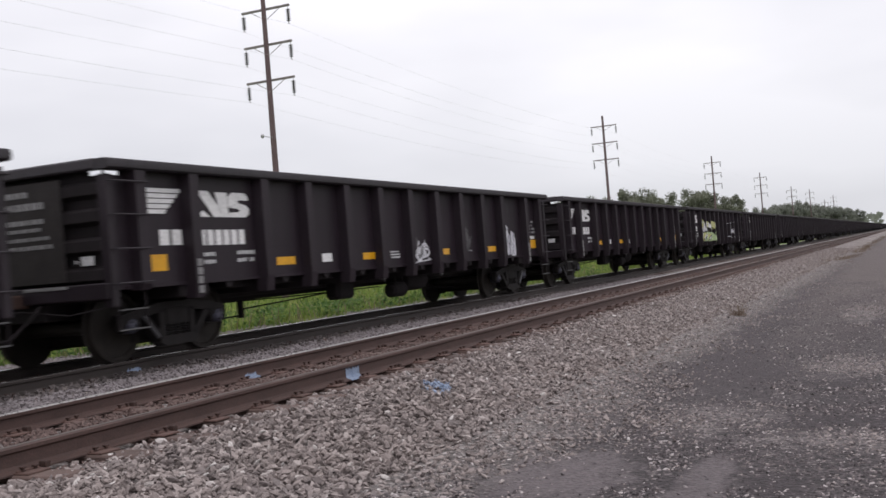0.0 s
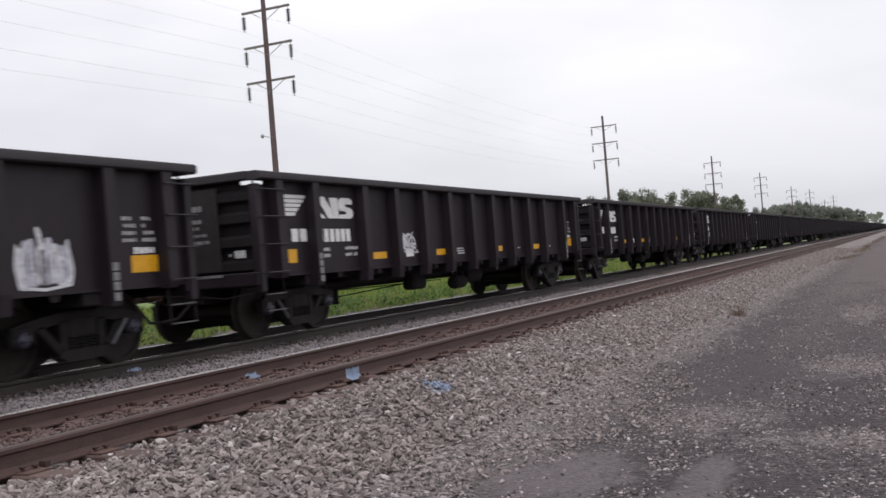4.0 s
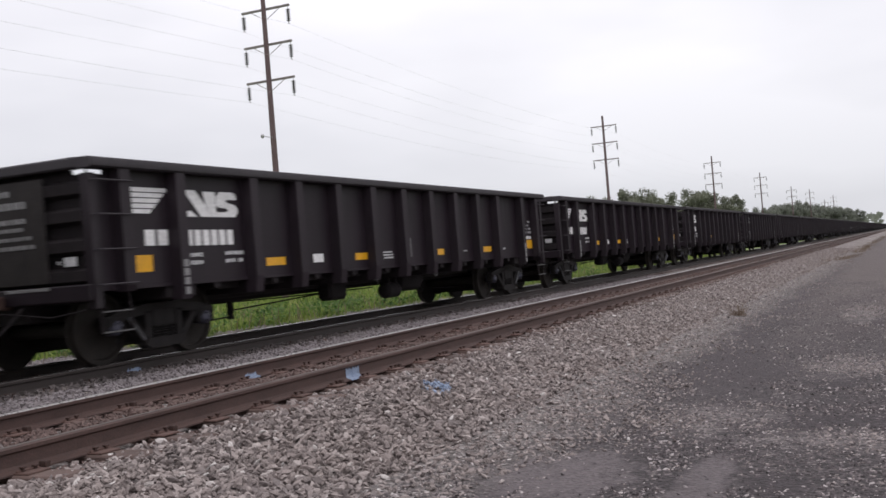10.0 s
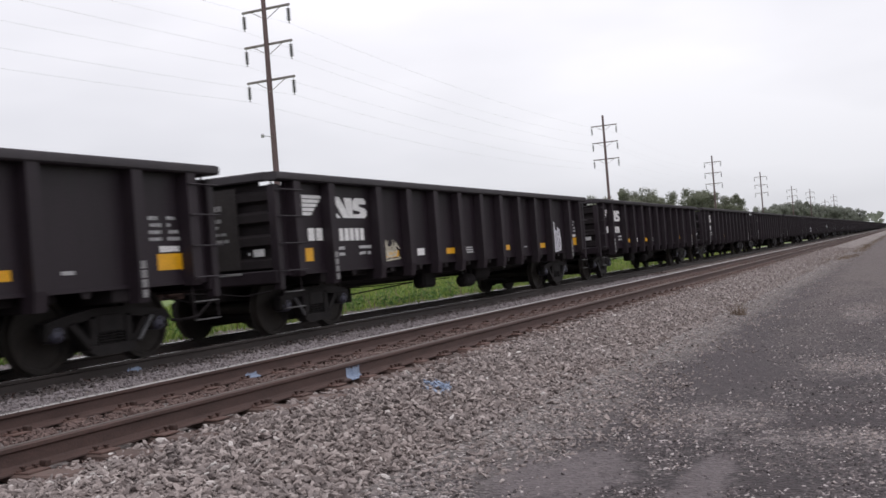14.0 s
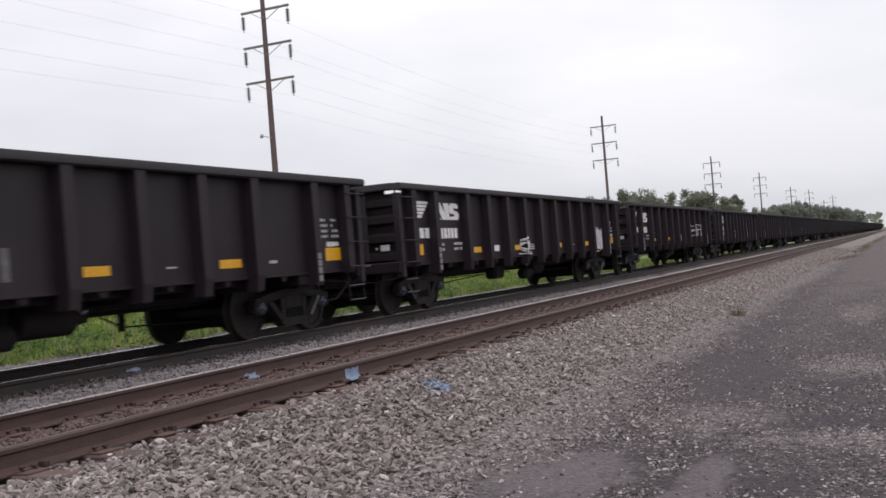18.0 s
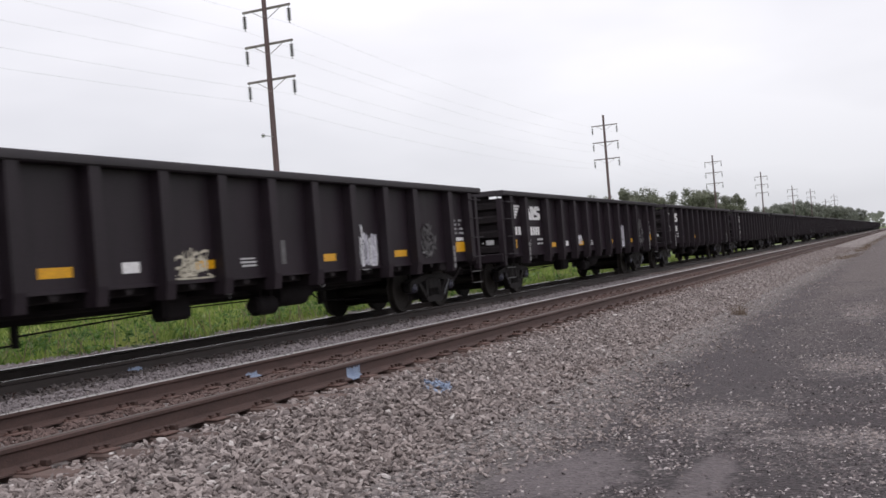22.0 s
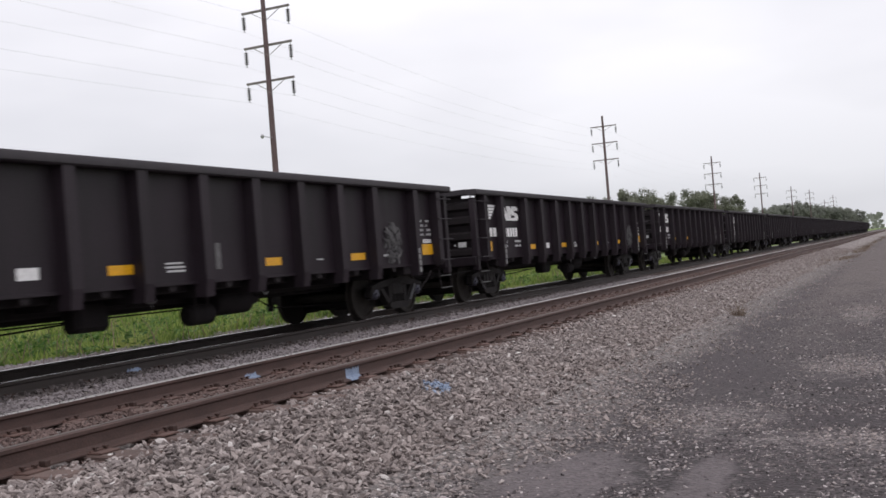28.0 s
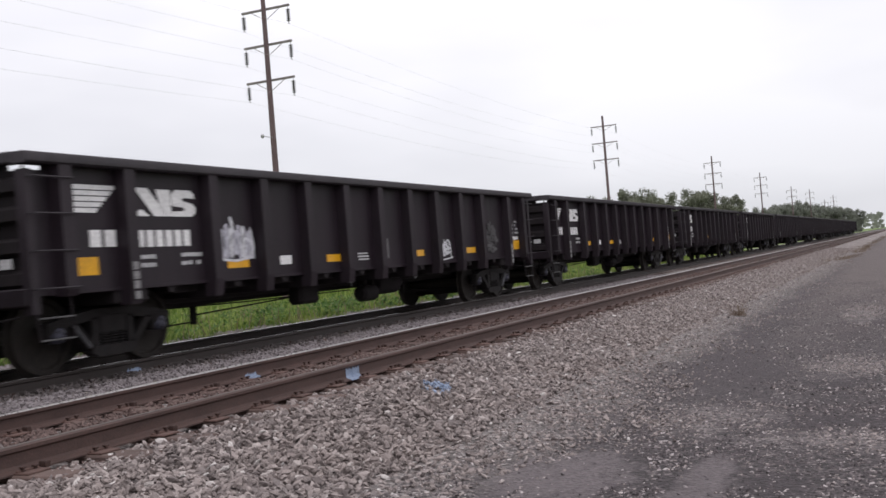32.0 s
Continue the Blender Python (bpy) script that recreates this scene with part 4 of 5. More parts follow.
def scrawl(seed, x0, x1, z0, z1, loops=4, w=0.032):
    """A fast handwritten tag: rolling loops, a few tall strokes and an underline with a hook, unreadable."""
    r, o = random.Random(seed), Shape()
    wide, high = x1 - x0, z1 - z0
    for base, tall in ((0.50, 0.30), (0.40, 0.22)):
        f, swing, ph = loops - 0.5 + r.random(), r.uniform(0.10, 0.16), r.uniform(0, 6.28)
        env = [r.uniform(0.5, 1.15) for i in range(loops + 1)]
        pts = []
        for i in range(loops * 9 + 1):
            u = i / (loops * 9)
            a = 2 * math.pi * f * u + ph
            pts.append((x0 + wide * (0.14 + 0.70 * u + swing * math.sin(a)), z0 + high * (base + 0.10 * math.sin(5 * u + ph) + tall * math.cos(a) * env[int(u * loops)])))
        stroke(o, pts, w * r.uniform(1.0, 1.4))
    for k in range(5):
        x = x0 + wide * r.uniform(0.1, 0.85)
        stroke(o, [(x, z0 + high * r.uniform(0.22, 0.4)), (x + r.uniform(-0.03, 0.06) * wide, z0 + high * 0.7), (x + r.uniform(-0.05, 0.09) * wide, z0 + high * r.uniform(0.82, 1.0))], w * r.uniform(0.8, 1.2))
    stroke(o, [(x0 - 0.02, z0 + high * r.uniform(0.04, 0.14)), (x0 + wide * 0.5, z0 + high * 0.10), (x1, z0 + high * r.uniform(0.02, 0.16)), (x1 - wide * 0.16, z0 + high * 0.22)], w * 0.8)
    return o


def drip(seed, x0, x1, z0, z1):
    """A filled block of fat upright forms with a scalloped top, one finger above the rest, and thin darker lines between them."""
    r, o = random.Random(seed), Shape()
    n, wide = 9, x1 - x0
    w, top = wide / n, z0 + (z1 - z0) * 0.76
    for i in range(n):
        x = x0 + w * (i + 0.5)
        crest = top + 0.05 * math.sin(i * 1.9 + seed) - (0.10 if i in (0, n - 1) else 0.0) * r.random()
        stroke(o, [(x + r.uniform(-0.02, 0.02), z0 + r.uniform(0.0, 0.07)), (x, z0 + (crest - z0) * 0.5), (x + r.uniform(-0.03, 0.03), crest)], w * r.uniform(0.62, 1.15), 2 if i % 3 else 0)
    fx = x0 + wide * 0.42
    stroke(o, [(fx + 0.03, top - 0.08), (fx, (top + z1) / 2), (fx - 0.03, z1)], 0.07)
    # bright edges: the outer rim and a round belly on one side
    stroke(o, [(x0 + 0.02, top - 0.02), (x0 - 0.02, (z0 + top) / 2), (x0 + 0.03, z0 + 0.02), (x0 + wide * 0.5, z0 - 0.01), (x1 - 0.03, z0 + 0.03), (x1 + 0.01, (z0 + top) / 2 - 0.05), (x1 - 0.06, top)], 0.036)
    cx, cz, ra, rb = x0 + wide * 0.80, z0 + (top - z0) * 0.36, wide * 0.15, (top - z0) * 0.30
    stroke(o, [(cx + ra * math.cos(0.6 * j), cz + rb * math.sin(0.6 * j)) for j in range(11)], 0.034)
    for i in range(4):
        x = x0 + wide * (0.20 + 0.17 * i)
        stroke(o, [(x + r.uniform(-0.02, 0.02), top - r.uniform(0.08, 0.16)), (x - 0.02, z0 + (top - z0) * 0.55), (x + r.uniform(-0.03, 0.03), z0 + r.uniform(0.12, 0.22))], 0.020, 1)
    return o


def letters(seed, x0, x1, z0, z1):
    """A row of hollow block forms, some filled, with a loose line run through them."""
    r, o = random.Random(seed), Shape()
    n = max(2, round((x1 - x0) / 0.62))
    w = (x1 - x0) / n
    for i in range(n):
        a, b = x0 + w * (i + 0.06), x0 + w * (i + 0.92)
        lo, hi = z0 + (z1 - z0) * r.uniform(0.0, 0.2), z1 - (z1 - z0) * r.uniform(0.0, 0.3)
        if r.random() < 0.75:
            for j in range(4):
                x = a + (b - a) * (j + 0.5) / 4
                stroke(o, [(x, lo + r.uniform(0, 0.1)), (x + r.uniform(-0.04, 0.04), hi - r.uniform(0, 0.12))], (b - a) * 0.24, 1)
        stroke(o, [(a, lo), (a + r.uniform(-0.05, 0.05), (lo + hi) / 2), (a + 0.03, hi), ((a + b) / 2, hi + 0.03), (b, hi - r.uniform(0, 0.12)), (b - r.uniform(0, 0.14), (lo + hi) / 2), (b, lo + r.uniform(0, 0.1)), (a, lo)], 0.030)
        stroke(o, [(a + 0.12, lo + 0.2), ((a + b) / 2, (lo + hi) / 2), (b - 0.10, (lo + hi) / 2 + 0.08)], 0.028)
    stroke(o, [(x0, z0 + (z1 - z0) * 0.45), ((x0 + x1) / 2, z0 + (z1 - z0) * 0.62), (x1, z0 + (z1 - z0) * 0.50)], 0.026)
    return o


def cloud(seed, x0, x1, z0, z1):
    """A scrubbed grey patch: many short scribbles heaped into a ragged blot, with a few paler ones."""
    r, o = random.Random(seed), Shape()
    wide, high = x1 - x0, z1 - z0
    for i in range(95):
        u = r.random()
        half = 0.44 * math.sqrt(1 - 0.8 * (2 * u - 1) ** 2) * (1.0 if u < 0.55 else 0.72)
        c = 0.52 + r.uniform(-1, 1) * half
        x, z = x0 + wide * c, z0 + high * u
        a, k = r.uniform(-1.3, 1.3), wide * r.uniform(0.05, 0.15)
        stroke(o, [(x - k * math.cos(a), z - k * math.sin(a)), (x + r.uniform(-0.02, 0.02), z), (x + k * math.cos(a), z + k * math.sin(a))], r.uniform(0.02, 0.055), 1 if i % 8 == 3 else 0)
    return o


def bubble(seed, x0, x1, z0, z1):
    """Outlined bubble forms in one white line: a scalloped rim with four upright forms and small ovals inside."""
    o = Shape()
    wide, high, n = x1 - x0, z1 - z0, 96
    cx, cz = (x0 + x1) / 2, (z0 + z1) / 2

    def rim(a):
        k = 0.90 + 0.085 * abs(math.sin(4.5 * a + 0.6))
        return (cx + wide / 2 * math.copysign(abs(math.cos(a)) ** 0.75, math.cos(a)) * k, cz + high / 2 * math.copysign(abs(math.sin(a)) ** 0.7, math.sin(a)) * k * (1.0 if math.cos(a) > -0.3 else 0.86))

    stroke(o, [rim(2 * math.pi * i / n) for i in range(n + 1)], 0.034)
    for u, lean in ((0.33, 0.05), (0.52, 0.02), (0.70, -0.04)):
        x = x0 + wide * u
        stroke(o, [(x + lean, z0 + high * 0.88), (x - 0.05, z0 + high * 0.66), (x + 0.03, z0 + high * 0.45), (x, z0 + high * 0.12)], 0.028)
    for u, v, a, b in ((0.42, 0.66, 0.05, 0.11), (0.61, 0.70, 0.045, 0.10), (0.78, 0.36, 0.06, 0.12), (0.60, 0.30, 0.05, 0.08), (0.88, 0.42, 0.05, 0.15)):
        stroke(o, [(x0 + wide * u + wide * a * math.cos(0.55 * j), z0 + high * v + high * b * math.sin(0.55 * j)) for j in range(11)], 0.026)
    stroke(o, [(x0 + wide * 0.36, z0 + high * 0.47), (x0 + wide * 0.62, z0 + high * 0.50), (x0 + wide * 0.84, z0 + high * 0.55)], 0.026)
    return o


def piece(seed, x0, x1, z0, z1):
    """A large piece of slanted letter-like forms: olive halo, black outlines, white fill that turns green below."""
    r, o = random.Random(seed), Shape()
    n, h = 4, z1 - z0
    w = (x1 - x0) / n
    forms = []
    for i in range(n):
        a = x0 + w * i
        lean = r.uniform(-0.10, 0.16)
        stem = [(a + w * 0.24 - lean, z0 + 0.08), (a + w * 0.24 + lean, z1 - 0.16)]
        leg = [(a + w * 0.34, z0 + h * 0.55), (a + w * 0.84, z0 + 0.10)]
        bow = [(a + w * 0.26, z1 - 0.17), (a + w * 0.80, z1 - r.uniform(0.15, 0.28)), (a + w * 0.74, z0 + h * 0.58), (a + w * 0.36, z0 + h * r.uniform(0.45, 0.58))]
        foot = [(a + w * 0.05, z0 + 0.09), (a + w * 0.45, z0 + r.uniform(0.07, 0.2))]
        forms.append([stem, leg, bow, foot] if i % 2 else [stem, bow, leg])
    for k in range(2):
        stroke(o, [(x0 + 0.1, z0 + 0.13 + 0.17 * k), ((x0 + x1) / 2, z0 + 0.10 + 0.19 * k), (x1 - 0.15, z0 + 0.14 + 0.16 * k)], 0.24, 2)
    for wide, slot in ((0.43, 0), (0.345, 3)):
        for form in forms:
            for pts in form:
                stroke(o, pts, wide, slot)
    for form in forms:
        for pts in form:
            stroke(o, pts, 0.275, 1)
            low = [(x, z) for x, z in pts if z < z0 + h * 0.4]
            if low:
                x, z = low[0]
                stroke(o, [(x - 0.10, z), (x + 0.12, z + 0.02)], 0.20, 2)
    for form in forms:
        x, z = form[0][1]
        stroke(o, [(x - 0.06, z - 0.3), (x + 0.12, z - 0.34)], 0.12, 0)
        stroke(o, [(x + 0.2, z0 + h * 0.52), (x + 0.42, z0 + h * 0.44)], 0.10, 3)
    return o


TAGS = {  # car: painted marks as (kind, x0, x1, z0, z1, colour)
    0: [("scrawl", 0.0, 1.05, 0.95, 1.41, "spray_w"), ("cloud", 2.5, 3.1, 1.13, 1.62, "smudge"), ("drip", 5.05, 5.9, 0.95, 1.70, "spray_w")],
    2: [("piece", -4.66, -0.10, 0.95, 1.93, "spray_y"), ("bubble", 2.85, 5.50, 1.0, 1.91, "spray_w")],
    3: [("scrawl", 0.18, 1.05, 1.0, 1.38, "spray_w"), ("drip", 5.05, 6.1, 0.97, 1.82, "spray_w")],
    4: [("letters", -3.49, -2.84, 1.31, 1.74, "spray_w"), ("letters", -2.28, -1.45, 1.29, 1.75, "spray_w"), ("scrawl", -1.02, -0.25, 1.03, 1.33, "smudge"), ("drip", 5.15, 5.95, 1.0, 1.68, "spray_w"), ("cloud", 4.0, 4.6, 1.1, 1.6, "smudge")],
    5: [("scrawl", -3.4, -2.6, 1.15, 1.6, "spray_w")],
    7: [("cloud", 5.34, 6.05, 1.11, 1.68, "smudge"), ("scrawl", 2.6, 3.4, 1.1, 1.5, "smudge")],
    8: [("cloud", 5.41, 6.22, 1.12, 1.73, "smudge")], 9: [("cloud", 5.2, 6.1, 1.0, 1.75, "smudge")],
    10: [("scrawl", -3.5, -2.8, 1.2, 1.6, "smudge")], 11: [("cloud", 5.19, 5.91, 1.08, 1.53, "smudge")],
    17: [("scrawl", -4.70, -3.85, 1.01, 1.45, "spray_t"), ("drip", 5.1, 5.95, 0.99, 1.78, "spray_w")],
    20: [("cloud", 5.2, 6.1, 1.05, 1.7, "smudge")],
    22: [("scrawl", -1.50, -0.55, 0.95, 1.46, "spray_w"), ("drip", 4.97, 6.10, 0.92, 1.80, "spray_w")],
    23: [("letters", -4.72, -4.02, 0.98, 1.66, "spray_w"), ("letters", 0.15, 1.05, 0.95, 1.36, "spray_w"), ("letters", 2.55, 5.6, 1.05, 1.85, "spray_w")],
    24: [("letters", -2.40, -1.50, 0.98, 1.45, "spray_w"), ("drip", 2.5, 3.3, 0.93, 1.88, "spray_w"), ("cloud", 4.95, 5.8, 1.05, 1.68, "smudge")],
    25: [("scrawl", -3.55, -2.55, 1.24, 1.89, "spray_w"), ("scrawl", -2.32, -1.45, 0.97, 1.42, "spray_w"), ("drip", 2.52, 3.44, 0.93, 1.88, "spray_w"), ("cloud", 5.2, 5.9, 1.1, 1.7, "smudge")],
    26: [("scrawl", -2.25, -1.35, 0.94, 1.40, "spray_t"), ("drip", 2.52, 3.40, 0.93, 1.70, "spray_w"), ("cloud", 5.15, 5.9, 1.1, 1.7, "smudge")],
    27: [("scrawl", -2.10, -1.42, 1.13, 1.45, "spray_w"), ("drip", 2.55, 3.45, 0.93, 1.88, "spray_w"), ("cloud", 5.3, 6.15, 1.05, 1.85, "smudge")],
    29: [("scrawl", 2.75, 3.35, 1.18, 1.62, "spray_w")],
    30: [("cloud", -4.62, -4.05, 1.17, 1.70, "spray_b")],
    31: [("scrawl", -3.4, -2.7, 1.1, 1.6, "spray_w"), ("scrawl", -2.2, -1.5, 1.1, 1.6, "spray_w")],
    33: [("cloud", 5.2, 6.1, 1.05, 1.7, "smudge")], 34: [("cloud", 5.38, 6.2, 1.05, 1.68, "smudge")], 35: [("cloud", 5.1, 6.1, 1.03, 1.69, "smudge")],
    36: [("letters", -2.25, -1.42, 0.95, 1.40, "spray_w"), ("scrawl", 0.15, 0.85, 0.95, 1.54, "spray_w")],
    37: [("drip", -2.30, -1.75, 1.10, 1.62, "spray_w"), ("scrawl", 2.6, 3.3, 1.0, 1.42, "spray_w"), ("cloud", 5.1, 5.9, 1.05, 1.7, "smudge")],
    38: [("drip", -4.66, -3.80, 1.21, 1.82, "spray_w"), ("scrawl", 2.55, 3.35, 0.95, 1.47, "spray_w"), ("cloud", 5.14, 5.92, 1.10, 1.68, "smudge")],
    40: [("scrawl", 0.2, 1.0, 1.0, 1.4, "spray_w")], 43: [("drip", 2.6, 3.3, 1.0, 1.7, "spray_w")],
}
MAKE = {"scrawl": scrawl, "letters": letters, "drip": drip, "cloud": cloud, "bubble": bubble, "piece": piece}
FIRST_CAR, LAST_CAR = -1, 49


def build_car():
    car = thing("gondola_car", "black ribbed steel gondola freight car on the rails", "freight car", "freight train cars")
    for s in (-1, 1):
        part("side_sheet", KIT["side_sheet"][s], None, car)
        part("top_chord", KIT["top_chord", s], None, car)
        for x in RIBS:
            part("rib", KIT["rib", s], None, car, at=(x, 0, 0))
        for x in END_RIBS:
            part("end_rib", KIT["end_rib", s], None, car, at=(x, 0, 0))
    for e in (-1, 1):
        for name in ("end_wall", "end_chord", "end_sill", "coupler", "air_hose", "uncoupling_rod"):
            part(name, KIT[name, e], None, car)
        for s in (-1, 1):
            part("corner_post", KIT["corner_post", e, s], None, car)
            part("stirrup_step", KIT["stirrup", e, s], None, car)
            if s < 0:
                for z in (2.22, 1.82, 1.41, 1.0):
                    part("grab_iron", KIT["grab_iron", e, s], None, car, at=(0, 0, z))
            else:
                part("ladder", KIT["ladder", e], None, car)
        truck = part("truck", KIT["truck"], None, car, at=(e * 6.40, 0, 0))
        for s in (-1, 1):
            part("side_frame", KIT["side_frame", s], None, truck)
            tagged(part("spring_nest", KIT["spring_nest", s], None, truck), kind="stuff")
            part("brake_hanger", KIT["brake_hanger", e, s], None, truck, "pale worn steel hanger")
            part("wheelset", KIT["wheelset"], None, truck, at=(s * 0.885, 0, WHEEL_R))
    for name in ("floor", "underframe", "air_tank", "brake_cylinder", "control_valve", "brake_pipe", "retainer_valve", "release_rod"):
        part(name, KIT[name], None, car)
    for name, count in (("brake_rod", 3), ("lever_hanger", 2)):
        for i in range(count):
            part(name, KIT[name, i], None, car)
    labels = {"stencil": "pale grey stencilled writing", "dim": "weathered grey stencilled marking", "yellow": "yellow reflective sticker", "white": "white painted marking", "grey": "faded grey stencilled marking", "smudge": "dull grey scuffed patch", "faint": "faint grey upright paint bar"}
    for name, (me, mat) in MARKS.items():
        mark = part(name.split(".")[0], me, None, car, labels[mat])
        if name.split(".")[0] in ("capacity_stencil", "data_stencil", "small_stencil", "stencil_strip", "white_bar"):
            tagged(mark, kind="stuff")
    part("end_panel", END_PANEL, None, car, "scuffed dark steel plate")
    part("sill_strip", SILL_STRIP, None, car, "pale worn strip on the sill")
    part("end_placard", ADD_END, None, car, "small white placard")
    tagged(part("end_stencil", END_TEXT, None, car, "faded grey stencilled lines"), kind="stuff")
    return car


CARS = {}


def build_train():
    first = build_car()
    for n in range(FIRST_CAR, LAST_CAR + 1):
        m = Matrix.Translation((FIRST + n * SPACING, TRAIN_C, 0))
        car = first if n == FIRST_CAR else copy_thing(first, m)
        if n == FIRST_CAR:
            car.matrix_basis = m
        CARS[n] = car
    for n, marks in TAGS.items():
        kinds = set()
        for i, (kind, x0, x1, z0, z1, colour) in enumerate(marks):
            shape = MAKE[kind](n * 13 + i, x0, x1, z0, z1)
            mats = ["spray_y", "spray_w", "spray_g", "spray_k"] if kind == "piece" else [colour, "smudge", "spray_l"] if kind == "drip" else [colour, "dim"] if kind == "letters" else [colour, "faint" if colour == "smudge" else "grey"] if kind == "cloud" else [colour]
            label = {"piece": "large white and green graffiti piece with black outlines", "bubble": "white outlined bubble graffiti", "cloud": "scuffed painted-over patch"}.get(kind, "sprayed graffiti scrawl")
            part("graffiti", shape, mats, CARS[n], label)
            kinds.add("piece" if kind == "piece" else "buff" if colour == "smudge" else "tag")
        if "piece" in kinds:
            tagged(CARS[n], "black gondola freight car with large green and white graffiti")
        elif "tag" in kinds:
            tagged(CARS[n], "black gondola freight car with white graffiti scrawls")
        else:
            tagged(CARS[n], "black gondola freight car with a scuffed grey patch")
    tagged(CARS[LAST_CAR], "last black gondola freight car of the train")


build_train()


# ---- power line ----
POLE_Y, POLE_X = 32.0, [-25.0, 48.9, 120.5, 197.0, 268.0, 346.0, 417.0, 497.0, 564.0]
ARM_Z, HALF_ARM = (15.98, 13.96, 11.93), 1.5


def insulator_shape(drop=0.95):
    o = Shape().tube([(0, 0, 0), (0, 0, -0.14)], 0.018, 6, 1)
    prof = []
    for j in range(7):
        z = -0.14 - j * 0.105
        prof += [(z, 0.03), (z - 0.03, 0.125), (z - 0.045, 0.125), (z - 0.06, 0.05), (z - 0.100, 0.03)]
    o.lathe(prof, 14, "z", (0, 0, 0), 0)
    o.tube([(0, 0, -0.87), (0, 0, -drop)], 0.018, 6, 1)
    o.box(-0.10, 0.10, -0.02, 0.02, -drop - 0.02, -drop + 0.01, 0, 1)
    return o


def build_poles():
    trunk = Shape().tube([(0, 0, -3.0), (0, 0, 4), (0, 0, 9), (0, 0, 13), (0, 0, 17.2)], 0.20, 14, 0, 0.125)
    trunk_me = trunk.mesh("pole", "pole", True)
    arm_me = Shape().box(-0.06, 0.06, -HALF_ARM - 0.1, HALF_ARM + 0.1, -0.06, 0.06, 0.01).mesh("crossarm", "arm")
    brace_me = Shape().tube([(0.09, -0.95, -0.07), (0.10, 0, -0.62), (0.09, 0.95, -0.07)], 0.02, 6).mesh("brace", "arm")
    ins_me = insulator_shape().mesh("insulator", ["insul", "metal"])
    step_me = Shape().tube([(0, 0, 0), (0.28, 0, 0)], 0.012, 6).mesh("step_bolt", "metal")
    base = thing("power_pole", "tall brown wooden power pole with three crossarms", "power pole", "power poles along the railway")
    part("shaft", trunk_me, None, base)
    for z in ARM_Z:
        arm = part("crossarm", arm_me, None, base, at=(0.17, 0, z))
        part("brace", brace_me, None, base, at=(0.06, 0, z))
        for s in (-1, 1):
            part("insulator", ins_me, None, base, "dark porcelain string", at=(0.17, s * HALF_ARM, z - 0.075))
    POLE_DROP = [0, 0, -0.3, -0.45, -0.2, -1.0, 0.3, -1.9, 2.2]
    for i, x in enumerate(POLE_X):
        m = pose(x, POLE_Y, 0.04 + POLE_DROP[i], 0, 0, 0)
        pole = base if i == 0 else copy_thing(base, m)
        if i == 0:
            pole.matrix_basis = m
        if i == 1:
            lamp = Shape().tube([(0, 0, 0), (-0.85, 0.1, 0.02)], 0.02, 6).lathe([(-0.12, 0.02), (-0.10, 0.09), (0.02, 0.11), (0.10, 0.06), (0.12, 0.01)], 10, "z", (-0.9, 0.1, 0.02))
            part("side_bracket", lamp, "metal", pole, "small grey bracket with a round end", at=(-0.1, -0.05, 8.65))
            part("step_bolt", step_me, None, pole, at=(0.1, -0.05, 7.25))
    wire_rng = [(z - 1.02, s) for z in ARM_Z for s in (-1, 1)]
    for z, s in wire_rng:
        o = Shape()
        xs, pts = POLE_X + [640.0], []
        drop = POLE_DROP + [0]
        for k, (a, b) in enumerate(zip(xs, xs[1:])):
            for j in range(13 if b == xs[-1] else 12):
                u = j / 12
                pts.append((a + (b - a) * u + 0.17, POLE_Y + s * HALF_ARM, z + drop[k] + (drop[k + 1] - drop[k]) * u - 4 * 0.75 * u * (1 - u)))
        o.tube(pts, 0.0045, 4, 0, None, False)
        thing("power_wire", "thin sagging power line wire between the poles", "wire", "power wires", mesh=o.mesh("power_wire", "wire"))


build_poles()


# ---- trees ----
def repainted(me, mat):
    me = me.copy()
    me.materials[0] = M[mat]
    return me


def tree_shape(seed, height, spread, leaves, big=0.45):
    r = random.Random(seed)
    trunk, crown = Shape(), Shape()
    trunk.tube([(0, 0, -0.5), (r.uniform(-.2, .2), r.uniform(-.2, .2), height * 0.25), (r.uniform(-.4, .4), r.uniform(-.4, .4), height * 0.6)], height * 0.022, 8, 0, height * 0.008)
    clumps = []
    for i in range(30):
        a, e = r.uniform(0, 6.283), r.random()
        z = height * (0.36 + 0.58 * e)
        rad = spread * (0.25 + 0.65 * math.sin(math.pi * min(1, 0.22 + 0.74 * (1 - e)))) * r.uniform(0.25, 1.0)
        c = Vector((math.cos(a) * rad, math.sin(a) * rad, z))
        clumps.append((c, spread * r.uniform(0.17, 0.31)))
        trunk.tube([(0, 0, height * 0.22), (c.x * 0.5, c.y * 0.5, (height * 0.26 + c.z) / 2), tuple(c)], height * 0.008, 5, 0, height * 0.002)
    for i in range(leaves):
        c, s = clumps[i % len(clumps)]
        d = Vector((r.gauss(0, 1), r.gauss(0, 1), r.gauss(0, 0.8))).normalized() * s * (0.25 + 0.85 * r.random() ** 0.6)
        p = c + d
        u = Vector((r.gauss(0, 1), r.gauss(0, 1), r.gauss(0, 1))).normalized()
        w = u.cross(d.normalized() + Vector((0.01, 0.02, 0.03))).normalized()
        k = big * r.uniform(0.5, 1.1)
        crown.add([p - u * k * 0.5, p + w * k * 0.28, p + u * k * 0.5, p - w * k * 0.28], [(0, 1, 2, 3)])
    return trunk, crown


